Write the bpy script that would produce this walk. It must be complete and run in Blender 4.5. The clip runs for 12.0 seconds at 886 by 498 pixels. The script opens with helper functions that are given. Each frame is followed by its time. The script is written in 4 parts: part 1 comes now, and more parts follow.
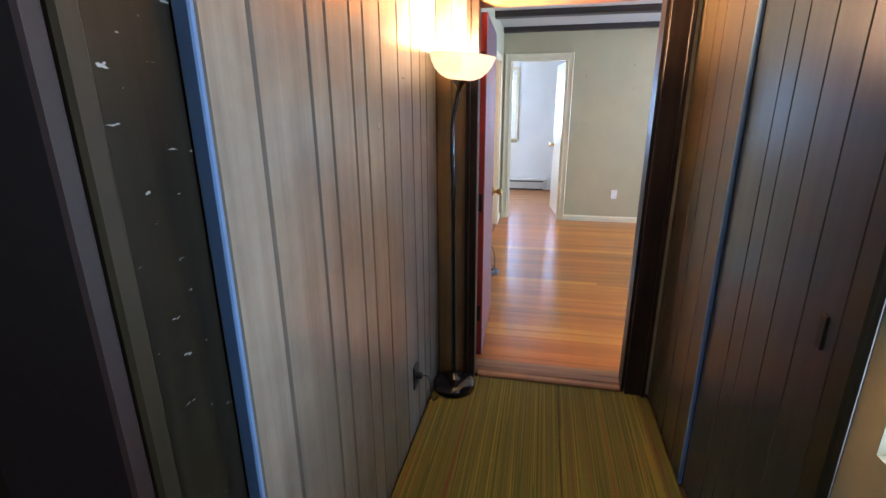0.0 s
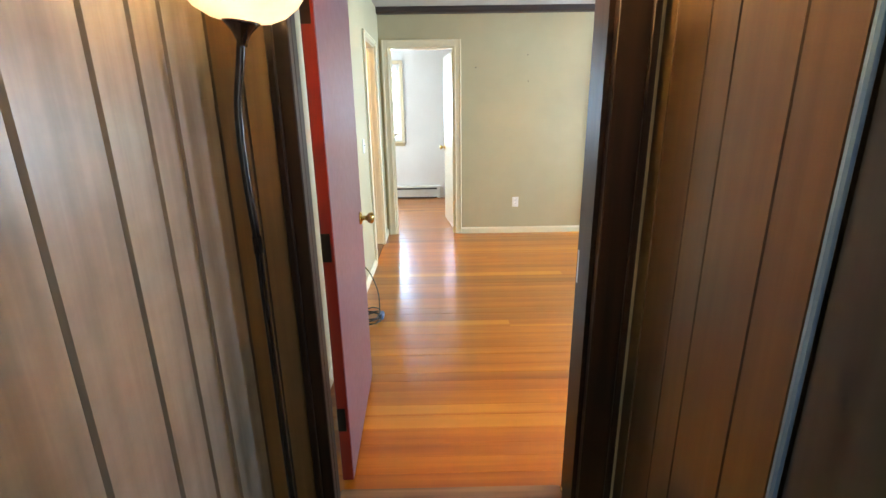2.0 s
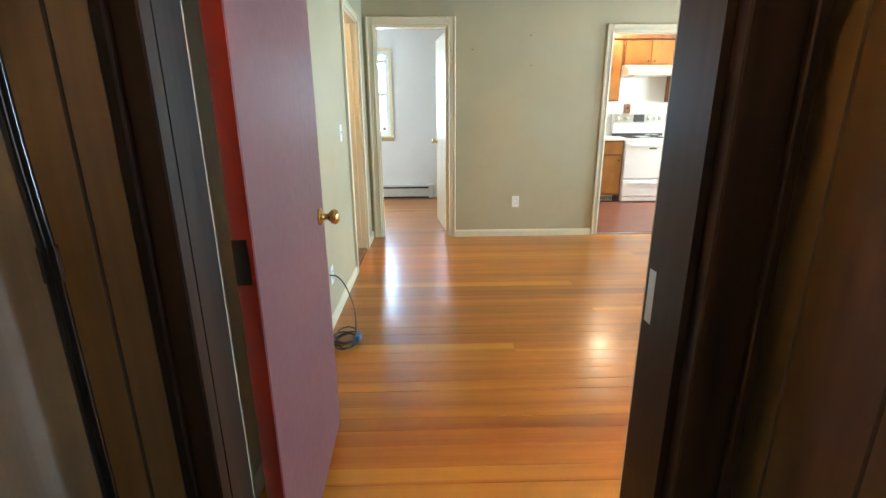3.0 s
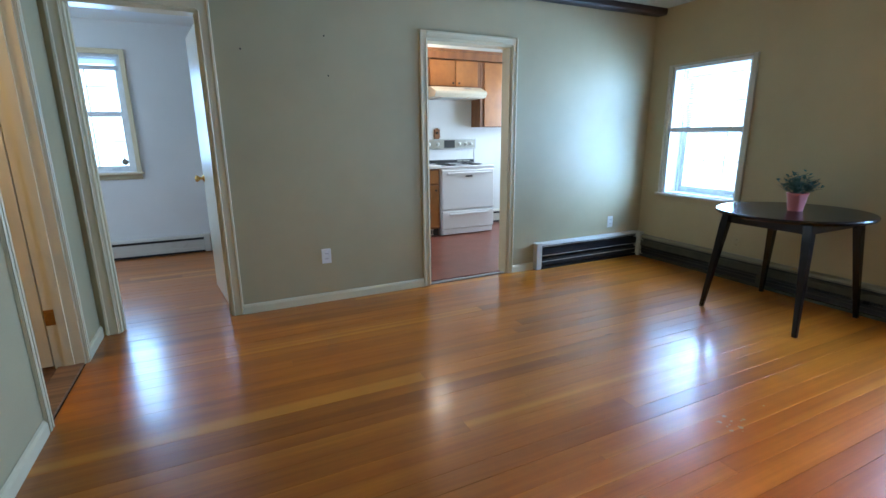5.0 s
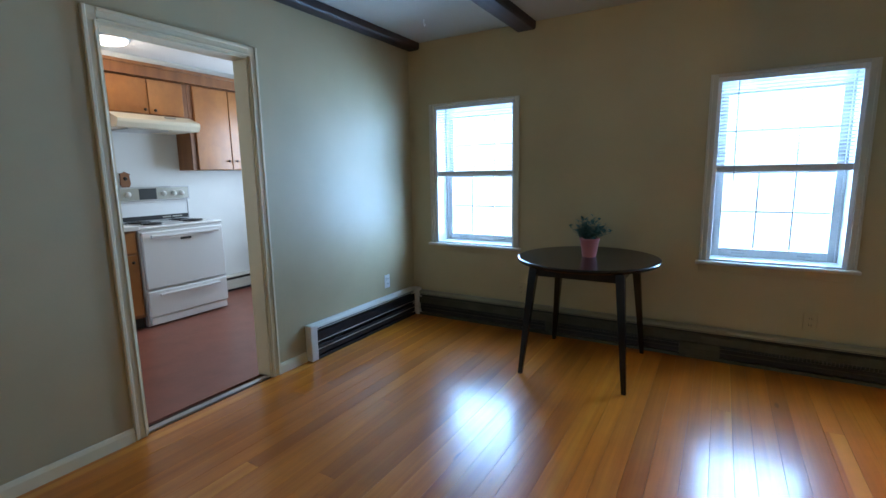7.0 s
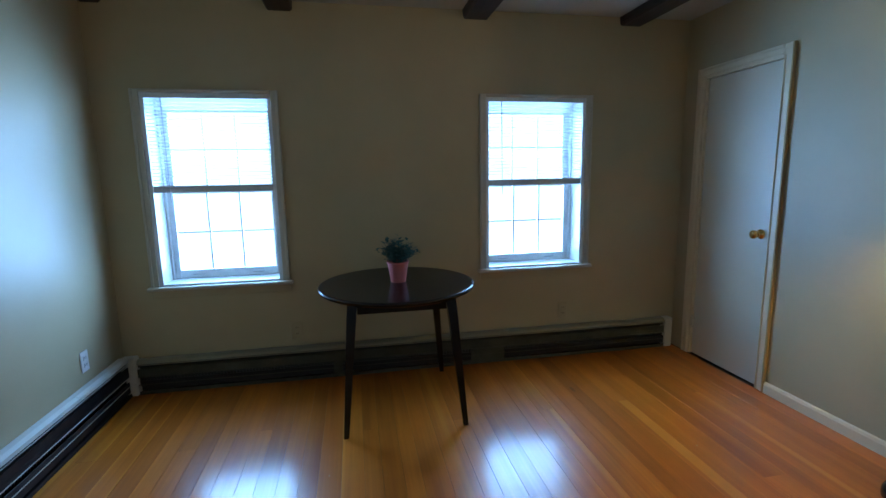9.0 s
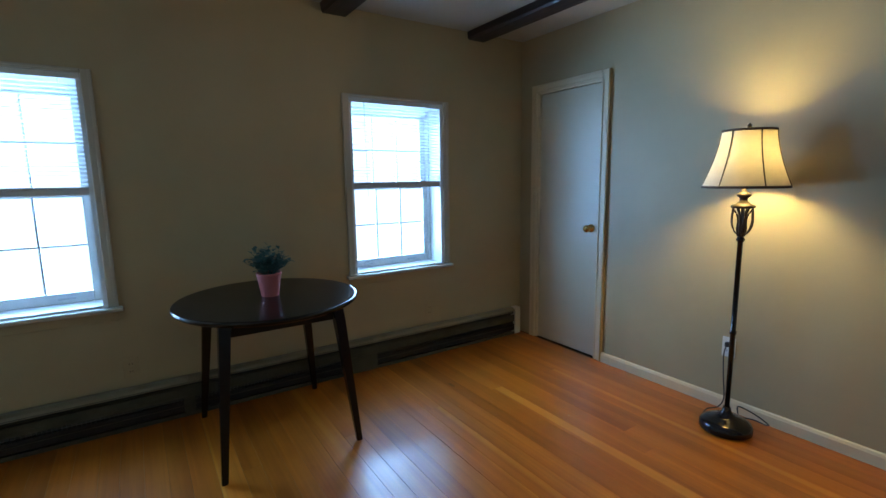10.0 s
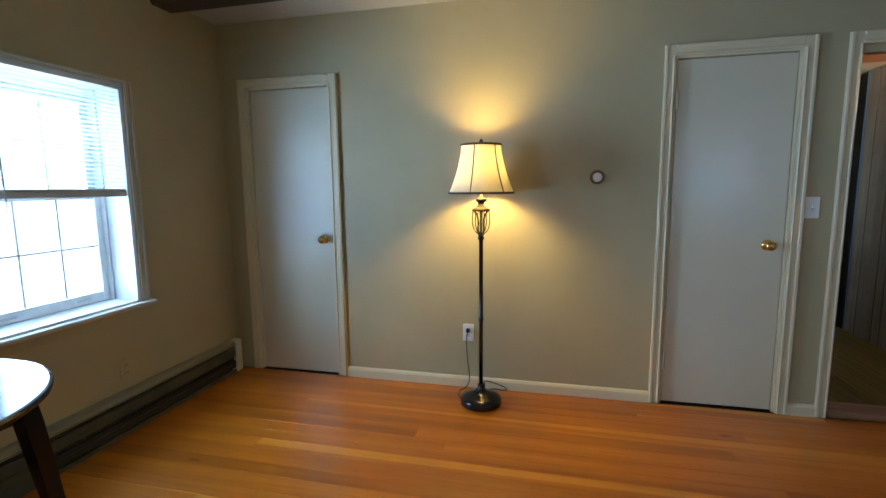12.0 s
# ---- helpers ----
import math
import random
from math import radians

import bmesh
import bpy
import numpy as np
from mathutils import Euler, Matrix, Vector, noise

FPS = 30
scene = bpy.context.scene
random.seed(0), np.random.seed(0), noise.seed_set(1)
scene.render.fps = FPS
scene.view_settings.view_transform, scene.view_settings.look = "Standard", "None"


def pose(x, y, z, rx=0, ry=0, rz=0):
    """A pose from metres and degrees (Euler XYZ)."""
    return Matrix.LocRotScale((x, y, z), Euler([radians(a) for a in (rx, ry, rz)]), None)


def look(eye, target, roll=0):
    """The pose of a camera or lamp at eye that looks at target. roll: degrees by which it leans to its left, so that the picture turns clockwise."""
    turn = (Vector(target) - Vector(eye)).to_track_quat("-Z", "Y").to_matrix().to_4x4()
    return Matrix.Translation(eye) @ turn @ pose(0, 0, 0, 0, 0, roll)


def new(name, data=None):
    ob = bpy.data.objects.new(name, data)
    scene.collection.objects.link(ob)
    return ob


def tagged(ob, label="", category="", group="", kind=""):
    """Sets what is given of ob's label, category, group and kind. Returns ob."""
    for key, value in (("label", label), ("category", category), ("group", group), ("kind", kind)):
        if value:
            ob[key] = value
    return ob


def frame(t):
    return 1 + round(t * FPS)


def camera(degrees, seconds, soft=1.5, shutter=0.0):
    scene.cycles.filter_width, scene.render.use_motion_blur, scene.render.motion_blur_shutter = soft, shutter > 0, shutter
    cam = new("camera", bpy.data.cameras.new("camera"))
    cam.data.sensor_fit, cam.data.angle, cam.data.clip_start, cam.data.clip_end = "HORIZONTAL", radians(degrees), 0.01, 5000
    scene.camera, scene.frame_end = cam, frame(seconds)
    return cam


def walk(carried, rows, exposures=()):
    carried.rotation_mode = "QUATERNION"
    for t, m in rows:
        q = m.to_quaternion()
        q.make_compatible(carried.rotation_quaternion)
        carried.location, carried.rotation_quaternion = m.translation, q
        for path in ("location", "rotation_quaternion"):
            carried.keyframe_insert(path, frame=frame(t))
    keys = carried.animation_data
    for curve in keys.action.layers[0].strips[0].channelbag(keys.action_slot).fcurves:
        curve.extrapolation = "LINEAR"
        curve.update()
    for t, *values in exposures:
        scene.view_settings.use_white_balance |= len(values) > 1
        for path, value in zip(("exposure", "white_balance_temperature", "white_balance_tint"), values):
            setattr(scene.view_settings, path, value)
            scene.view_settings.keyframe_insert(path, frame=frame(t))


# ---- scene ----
cam = camera(86.9, 12.0)
PATH = [
    (0, (0.555, 1.219, 1.504), (0.157, 3.09, 0.919), -0.4),
    (0.5, (0.573, 1.493, 1.504), (0.388, 3.398, 0.923), -0.5),
    (1, (0.53, 1.76, 1.511), (0.484, 3.674, 0.932), -0.6),
    (1.5, (0.57, 2.025, 1.491), (0.57, 3.94, 0.915), -0.8),
    (2, (0.598, 2.287, 1.424), (0.614, 4.202, 0.85), -0.9),
    (2.5, (0.582, 2.541, 1.321), (0.605, 4.458, 0.751), -0.8),
    (2.7, (0.595, 2.665, 1.294), (0.622, 4.581, 0.721), -0.6),
    (4.3, (0.708, 3.695, 1.269), (1.147, 5.587, 0.789), -0.5),
    (4.5, (0.745, 3.808, 1.27), (1.292, 5.671, 0.789), -0.5),
    (5, (0.804, 4.096, 1.267), (1.637, 5.853, 0.798), -0.6),
    (5.5, (0.935, 4.416, 1.248), (2.035, 6.024, 0.793), -0.9),
    (6, (1.055, 4.709, 1.269), (2.365, 6.155, 0.828), -1.0),
    (6.5, (1.115, 4.96, 1.306), (2.629, 6.213, 0.931), -1.0),
    (7, (1.241, 5.217, 1.299), (2.94, 6.224, 0.984), -1.0),
    (8.8, (1.643, 6.132, 1.378), (3.605, 5.913, 1.061), -1.1),
    (9, (1.659, 6.181, 1.363), (3.6, 5.818, 1.05), -1.0),
    (9.5, (1.68, 6.343, 1.384), (3.514, 5.61, 1.068), -0.8),
    (10, (1.852, 6.498, 1.339), (3.508, 5.416, 1.043), -0.8),
    (10.5, (2.047, 6.598, 1.351), (3.465, 5.218, 1.057), -0.7),
    (11, (2.208, 6.72, 1.359), (3.361, 5.113, 1.064), -0.8),
    (11.5, (2.397, 6.74, 1.352), (3.228, 4.945, 1.061), -0.8),
    (12, (2.571, 6.673, 1.311), (3.029, 4.743, 1.052), -0.6),
]
walk(cam, [(t, look(eye, target, roll)) for t, eye, target, roll in PATH],
     [(0.0, 1.3, 6600, 24), (0.5, 1.72, 6300, 23), (1.5, 1.72, 7000, 20), (2.0, 1.62, 8200, 17), (2.5, 1.46, 8700, 15), (3.5, 0.85, 6900, 13), (4.5, 0.24, 6100, 13), (5.0, 0.0, 6050, 13),
      (6.0, -0.5, 6150, 14), (7.0, -0.63, 6100, 14), (9.0, -0.98, 5550, 12), (9.5, -1.05, 5750, 13), (10.0, -0.98, 5900, 13), (10.5, -0.87, 6250, 13), (11.0, -0.8, 6350, 13), (12.0, -0.58, 6900, 14)])

# exposure and light
scene.world = bpy.data.worlds.new("sky")
scene.world.use_nodes = True
_wn = scene.world.node_tree
_sky = _wn.nodes.new("ShaderNodeTexSky")
_sky.sky_type = "NISHITA"
_sky.sun_disc = False
_sky.sun_elevation, _sky.sun_rotation = radians(48), radians(200)
_wn.links.new(_sky.outputs[0], _wn.nodes["Background"].inputs[0])
_wn.nodes["Background"].inputs[1].default_value = 0.12


def lamp(name, kind, power, colour, m, **more):
    data = bpy.data.lights.new(name, kind)
    data.energy, data.color = power, colour
    if kind == "AREA":
        data.shape, data.size, data.size_y = "RECTANGLE", more["w"], more["h"]
    elif kind == "POINT":
        data.shadow_soft_size = more["r"]
    else:
        data.angle = radians(more["angle"])
    ob = new(name, data)
    ob.matrix_world = m
    return ob


DAY = (0.33, 0.605, 1.0)
WARM = (1.0, 0.77, 0.26)
lamp("sun", "SUN", 1.0, (1.0, 0.96, 0.9), look((-8, -20, 20), (0, 0, 0)), angle=12)
lamp("window_daylight", "AREA", 178, DAY, look((5.099, 7.04, 1.29), (0, 7.04, 1.29)), w=0.72, h=1.16)
lamp("window_daylight", "AREA", 178, DAY, look((5.099, 4.904, 1.29), (0, 4.904, 1.29)), w=0.72, h=1.16)
lamp("bedroom_daylight", "AREA", 48, (0.27, 0.57, 1.0), look((-0.27, 10.34, 1.52), (-0.27, 0, 1.52)), w=0.70, h=1.22)
# added fill through an unseen opening, to brighten the bedroom
lamp("bedroom_side_fill", "AREA", 26, (0.62, 0.82, 1.0), look((-1.98, 9.0, 1.45), (3, 9.0, 1.45)), w=0.9, h=1.2)
lamp("kitchen_daylight", "AREA", 50, (0.60, 0.81, 1.0), look((5.28, 9.0, 1.5), (0, 9.0, 1.5)), w=0.9, h=1.0)
lamp("kitchen_bulb", "POINT", 20, (1.0, 0.86, 0.66), pose(3.25, 9.42, 2.345), r=0.11)
lamp("side_room_bulb", "POINT", 25, (1.0, 0.80, 0.52), pose(-1.0, 6.9, 2.1), r=0.08)
# added fill from a made-up side opening, to brighten the west panelling
lamp("unseen_rear_daylight", "AREA", 3.6, (0.40, 0.71, 1.0), look((1.215, 1.72, 1.45), (-3, 1.72, 1.45)), w=0.76, h=1.15)
lamp("unseen_rear_daylight", "AREA", 8, (0.40, 0.71, 1.0), look((-0.9, -1.66, 1.45), (-0.9, 3, 1.45)), w=0.9, h=1.1)
lamp("floor_lamp_bulb", "POINT", 56, WARM, pose(2.982, 3.975, 1.42), r=0.07)
lamp("torchiere_bulb", "POINT", 125, (1.0, 0.70, 0.40), pose(0.178, 3.428, 1.705), r=0.03)


# materials
def nodes_of(name):
    m = bpy.data.materials.new(name)
    m.use_nodes = True
    t = m.node_tree
    return m, t, t.nodes["Principled BSDF"]


def node(t, kind, **values):
    n = t.nodes.new(kind)
    for key, v in values.items():
        n.inputs[key.replace("_", " ")].default_value = v
    return n


def coords(t, scale=(1, 1, 1), shuffle=False):
    tc, mp = t.nodes.new("ShaderNodeTexCoord"), t.nodes.new("ShaderNodeMapping")
    mp.inputs["Scale"].default_value = scale
    t.links.new(tc.outputs["Object"], mp.inputs["Vector"])
    if shuffle:
        info, mul = t.nodes.new("ShaderNodeObjectInfo"), t.nodes.new("ShaderNodeMath")
        mul.operation = "MULTIPLY"
        mul.inputs[1].default_value = 173.0
        t.links.new(info.outputs["Random"], mul.inputs[0])
        t.links.new(mul.outputs[0], mp.inputs["Location"])
    return mp.outputs[0]


def noise_at(t, vector, scale, detail=3.0, rough=0.55):
    n = node(t, "ShaderNodeTexNoise", Scale=scale, Detail=detail, Roughness=rough)
    t.links.new(vector, n.inputs["Vector"])
    return n.outputs["Fac"]


def ramp(t, fac, stops, constant=False):
    r = t.nodes.new("ShaderNodeValToRGB")
    e = r.color_ramp.elements
    while len(e) < len(stops):
        e.new(0.5)
    for el, (p, c) in zip(e, stops):
        el.position, el.color = p, (*c, 1)
    if constant:
        r.color_ramp.interpolation = "CONSTANT"
    t.links.new(fac, r.inputs[0])
    return r.outputs[0]


def mix(t, fac, a, b, mode="MIX"):
    n = t.nodes.new("ShaderNodeMix")
    n.data_type, n.blend_type = "RGBA", mode
    for sock, v in ((n.inputs[0], fac), (n.inputs[6], a), (n.inputs[7], b)):
        if isinstance(v, (int, float)):
            sock.default_value = v
        elif isinstance(v, tuple):
            sock.default_value = (*v, 1)
        else:
            t.links.new(v, sock)
    return n.outputs[2]


def bump(t, bsdf, fac, strength, depth=0.002):
    b = node(t, "ShaderNodeBump", Strength=strength, Distance=depth)
    t.links.new(fac, b.inputs["Height"])
    t.links.new(b.outputs[0], bsdf.inputs["Normal"])


def shade(c, k):
    return tuple(min(1.0, v * k) for v in c)


def paint(name, c, rough=0.5, var=0.10, grain=60, relief=0.15, metal=0.0, patch=1.6, coat=0.0, dirt=None, coat_rough=0.03):
    m, t, b = nodes_of(name)
    v = coords(t)
    big, fine = noise_at(t, v, patch, 4), noise_at(t, v, grain, 2)
    col = ramp(t, big, [(0.3, shade(c, 1 - var)), (0.7, shade(c, 1 + var * 0.6))])
    if dirt:
        col = mix(t, ramp(t, noise_at(t, v, 9.0, 6, 0.7), [(0.60, (0, 0, 0)), (0.82, (0.8, 0.8, 0.8))]), col, dirt)
    t.links.new(col, b.inputs["Base Color"])
    t.links.new(ramp(t, fine, [(0.3, (rough * 0.94,) * 3), (0.7, (min(1, rough * 1.06),) * 3)]), b.inputs["Roughness"])
    b.inputs["Metallic"].default_value = metal
    b.inputs["Coat Weight"].default_value = coat
    b.inputs["Coat Roughness"].default_value = coat_rough
    if relief:
        bump(t, b, fine, relief)
    return m


def wood(name, stops, along, rough=0.35, coat=0.0, spread=0.25, relief=0.12, fineness=1.0, sap=None, gloss=0.5, mottle=0.12):
    """Grain along x, y or z; each object takes its own cut of the grain."""
    m, t, b = nodes_of(name)
    s = [26.0 * fineness] * 3
    s["xyz".index(along)] = 1.1
    v = coords(t, tuple(s), True)
    f = [160.0] * 3
    f["xyz".index(along)] = 5.0
    vf = coords(t, tuple(f), True)
    n1, n2 = noise_at(t, v, 1.0, 3, 0.5), noise_at(t, vf, 1.0, 2)
    col = ramp(t, n1, stops)
    col = mix(t, 0.04, col, ramp(t, n2, [(0.35, shade(stops[0][1], 0.7)), (0.65, shade(stops[-1][1], 1.1))]))
    if sap:
        w = [9.0] * 3
        w["xyz".index(along)] = 0.22
        col = mix(t, ramp(t, noise_at(t, coords(t, tuple(w), True), 1.0, 2), [(0.60, (0, 0, 0)), (0.70, (0.75, 0.75, 0.75))]), col, sap)
    info = t.nodes.new("ShaderNodeObjectInfo")
    tone = ramp(t, info.outputs["Random"], [(0, (1 - spread,) * 3), (1, (1 + spread * 0.4,) * 3)])
    wear = ramp(t, noise_at(t, coords(t), 3.2, 5, 0.65), [(0.3, (1 - mottle * 1.4,) * 3), (0.7, (1 + mottle * 0.7,) * 3)])
    col = mix(t, 1.0, col, wear, "MULTIPLY")
    t.links.new(mix(t, 1.0, col, tone, "MULTIPLY"), b.inputs["Base Color"])
    t.links.new(ramp(t, n2, [(0.2, (rough * 0.94,) * 3), (0.8, (rough * 1.06,) * 3)]), b.inputs["Roughness"])
    b.inputs["Coat Weight"].default_value = coat
    b.inputs["Coat Roughness"].default_value = 0.17
    b.inputs["Specular IOR Level"].default_value = gloss
    bump(t, b, n1, relief, 0.0015)
    return m


def glass_material():
    m, t, b = nodes_of("clear_glass")
    out = t.nodes["Material Output"]
    fr, tr, gl, mx = (t.nodes.new("ShaderNode" + k) for k in ("Fresnel", "BsdfTransparent", "BsdfGlossy", "MixShader"))
    tr.inputs[0].default_value = (0.95, 0.97, 0.98, 1)
    gl.inputs["Roughness"].default_value = 0.02
    t.links.new(fr.outputs[0], mx.inputs[0])
    t.links.new(tr.outputs[0], mx.inputs[1])
    t.links.new(gl.outputs[0], mx.inputs[2])
    t.links.new(mx.outputs[0], out.inputs[0])
    t.nodes.remove(b)
    return m


def cloth_material(name, c, through_share, rough=0.8, weave=700):
    m, t, b = nodes_of(name)
    out = t.nodes["Material Output"]
    tl, mx = t.nodes.new("ShaderNodeBsdfTranslucent"), t.nodes.new("ShaderNodeMixShader")
    v = coords(t)
    col = ramp(t, noise_at(t, v, 14, 4), [(0.3, shade(c, 0.88)), (0.7, c)])
    t.links.new(col, b.inputs["Base Color"])
    t.links.new(col, tl.inputs[0])
    b.inputs["Roughness"].default_value = rough
    bump(t, b, noise_at(t, v, weave, 1), 0.2)
    mx.inputs[0].default_value = through_share
    t.links.new(b.outputs[0], mx.inputs[1])
    t.links.new(tl.outputs[0], mx.inputs[2])
    t.links.new(mx.outputs[0], out.inputs[0])
    return m


def carpet_material():
    m, t, b = nodes_of("striped_carpet")
    mp = coords(t, (1, 0.004, 1))
    n1 = node(t, "ShaderNodeTexNoise", Scale=52.0, Detail=1.0)
    t.links.new(mp, n1.inputs["Vector"])
    col = ramp(t, n1.outputs["Fac"], [(0.0, (0.15, 0.02, 0.010)), (0.33, (0.105, 0.092, 0.010)), (0.43, (0.050, 0.062, 0.008)), (0.49, (0.165, 0.130, 0.012)),
                                      (0.56, (0.070, 0.080, 0.010)), (0.63, (0.23, 0.165, 0.016)), (0.70, (0.18, 0.030, 0.010))], True)
    fine = noise_at(t, coords(t), 420, 2)
    col = mix(t, 0.35, col, ramp(t, fine, [(0.3, (0.04, 0.042, 0.008)), (0.7, (0.14, 0.125, 0.03))]))
    t.links.new(col, b.inputs["Base Color"])
    b.inputs["Roughness"].default_value = 0.95
    bump(t, b, fine, 0.5, 0.003)
    return m


def floor_material():
    """Old fir boards: smooth honey tone, board-wide tone steps, some boards with a pale sapwood edge, knots."""
    m, t, b = nodes_of("honey_floorboard")
    info = t.nodes.new("ShaderNodeObjectInfo")
    ring = noise_at(t, coords(t, (0.55, 11.0, 11.0), True), 1.0, 2, 0.45)
    col = ramp(t, ring, [(0.28, (0.39, 0.101, 0.006)), (0.5, (0.50, 0.143, 0.008)), (0.74, (0.59, 0.190, 0.014))])
    fine = noise_at(t, coords(t, (2.2, 75.0, 75.0), True), 1.0, 2)
    col = mix(t, 1.0, col, ramp(t, fine, [(0.3, (0.89, 0.87, 0.85)), (0.7, (1.06, 1.06, 1.06))]), "MULTIPLY")
    sap = ramp(t, noise_at(t, coords(t, (0.10, 8.0, 8.0), True), 1.0, 1), [(0.58, (0, 0, 0)), (0.63, (0.6, 0.6, 0.6))])
    pick = ramp(t, info.outputs["Random"], [(0.55, (0, 0, 0)), (0.60, (1, 1, 1))])
    col = mix(t, mix(t, 1.0, sap, pick, "MULTIPLY"), col, (0.70, 0.29, 0.032))
    tone = ramp(t, info.outputs["Random"], [(0, (0.76, 0.73, 0.69)), (0.35, (0.97, 0.97, 0.97)), (0.7, (1.0, 1.0, 1.0)), (1, (1.08, 1.10, 1.14))])
    col = mix(t, 1.0, col, tone, "MULTIPLY")
    wear = noise_at(t, coords(t), 2.4, 5, 0.65)
    col = mix(t, 1.0, col, ramp(t, wear, [(0.3, (0.84, 0.82, 0.80)), (0.7, (1.07, 1.07, 1.07))]), "MULTIPLY")
    knot = t.nodes.new("ShaderNodeTexVoronoi")
    knot.inputs["Scale"].default_value = 1.0
    t.links.new(coords(t, (1.3, 4.0, 4.0), True), knot.inputs["Vector"])
    col = mix(t, ramp(t, knot.outputs["Distance"], [(0.030, (0.75, 0.75, 0.75)), (0.060, (0, 0, 0))]), col, (0.13, 0.028, 0.004))
    t.links.new(col, b.inputs["Base Color"])
    t.links.new(ramp(t, wear, [(0.25, (0.26, 0.26, 0.26)), (0.75, (0.34, 0.34, 0.34))]), b.inputs["Roughness"])
    b.inputs["Coat Weight"].default_value = 0.52
    b.inputs["Specular IOR Level"].default_value = 0.42
    t.links.new(ramp(t, wear, [(0.3, (0.14, 0.14, 0.14)), (0.7, (0.20, 0.20, 0.20))]), b.inputs["Coat Roughness"])
    return m


WALL = paint("cream_wall_paint", (0.44, 0.368, 0.218), 0.46, 0.08, 90, 0.14)
PALE = paint("pale_wall_paint", (0.72, 0.72, 0.695), 0.6, 0.05, 90, 0.10)
CEIL = paint("ceiling_paint", (0.46, 0.435, 0.37), 0.8, 0.06, 50, 0.25)
TRIM = paint("trim_paint", (0.70, 0.60, 0.40), 0.38, 0.06, 40, 0.10)
DOORP = paint("door_paint", (0.65, 0.585, 0.43), 0.31, 0.05, 14, 0.02, coat=0.8, coat_rough=0.24)
VINYL = cloth_material("window_vinyl", (0.80, 0.80, 0.78), 0.085, 0.35, 40)
BARE = paint("unpainted_casing_edge", (0.42, 0.29, 0.12), 0.6, 0.15, 30, 0.2)
SUB = paint("floor_joint", (0.05, 0.025, 0.012), 0.8, 0.2)
FLOOR = floor_material()
BEAM = wood("dark_beam_wood", [(0.3, (0.014, 0.008, 0.006)), (0.7, (0.05, 0.026, 0.018))], "x", 0.55, 0, 0.1, 0.5)
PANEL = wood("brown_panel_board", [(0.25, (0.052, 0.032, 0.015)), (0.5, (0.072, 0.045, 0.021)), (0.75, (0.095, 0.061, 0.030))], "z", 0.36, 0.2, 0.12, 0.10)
# lighter, warmer copy of the brown boards, with the torchiere's light in the colour
LITP = wood("lamplit_brown_panel_board", [(0.25, (0.105, 0.058, 0.022)), (0.5, (0.150, 0.086, 0.034)), (0.75, (0.200, 0.120, 0.050))], "z", 0.34, 0.3, 0.12, 0.10)
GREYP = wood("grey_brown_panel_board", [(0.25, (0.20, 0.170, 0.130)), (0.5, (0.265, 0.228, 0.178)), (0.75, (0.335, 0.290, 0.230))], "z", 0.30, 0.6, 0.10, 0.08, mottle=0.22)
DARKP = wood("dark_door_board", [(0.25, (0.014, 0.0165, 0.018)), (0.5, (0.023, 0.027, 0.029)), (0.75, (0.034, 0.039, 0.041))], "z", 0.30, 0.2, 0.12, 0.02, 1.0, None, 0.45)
JAMB = wood("dark_stained_jamb", [(0.3, (0.008, 0.0045, 0.003)), (0.7, (0.026, 0.014, 0.008))], "z", 0.42, 0.0, 0.1, 0.04, 1.0, None, 0.22)
THRESH = wood("worn_threshold_wood", [(0.3, (0.10, 0.045, 0.02)), (0.7, (0.30, 0.16, 0.08))], "x", 0.5, 0, 0.1, 0.3)
OLIVE = wood("olive_brown_casing_wood", [(0.3, (0.012, 0.0085, 0.003)), (0.7, (0.025, 0.0175, 0.006))], "z", 0.4, 0.0, 0.1, 0.1)
GROOVEL = paint("soft_groove_stain", (0.145, 0.118, 0.090), 0.6, 0.2)
GROOVE = paint("groove_backing", (0.055, 0.042, 0.032), 0.8, 0.2)
TABLE = wood("espresso_table_wood", [(0.3, (0.0075, 0.0042, 0.004)), (0.7, (0.0095, 0.0054, 0.005))], "y", 0.20, 0.0, 0.1, 0.0, 1.0, None, 0.34, 0.05)
CAB = wood("honey_cabinet_wood", [(0.25, (0.33, 0.115, 0.025)), (0.5, (0.38, 0.140, 0.032)), (0.75, (0.44, 0.175, 0.045))], "z", 0.35, 0.2, 0.1, 0.03, 0.22, mottle=0.22)
CABD = wood("cabinet_frame_wood", [(0.3, (0.17, 0.06, 0.02)), (0.7, (0.28, 0.11, 0.035))], "z", 0.4, 0.1, 0.1, 0.05, 0.5)
# face colour includes the purplish light that falls on the red door
RED = paint("dark_red_door_paint", (0.175, 0.070, 0.080), 0.38, 0.15, 25, 0.15)
# brighter red for the edge, with the torchiere's light in the colour
REDE = paint("lamplit_red_edge_paint", (0.30, 0.028, 0.018), 0.30, 0.2, 30, 0.2)
CARPET = carpet_material()
LINO = paint("red_brown_sheet_floor", (0.24, 0.078, 0.050), 0.33, 0.18, 35, 0.10, patch=5)
BRASS = paint("polished_brass", (0.72, 0.48, 0.17), 0.16, 0.05, 50, 0.0, 1.0)
DULLBRASS = paint("dull_brass", (0.20, 0.125, 0.055), 0.4, 0.2, 60, 0.1, 0.6)
STEEL = paint("brushed_metal", (0.55, 0.55, 0.56), 0.3, 0.05, 80, 0.05, 1.0)
BLACK = paint("black_lamp_metal", (0.010, 0.009, 0.009), 0.15, 0.2, 60, 0.1)
BRONZE = paint("aged_bronze", (0.034, 0.026, 0.020), 0.35, 0.3, 80, 0.2, 0.7)
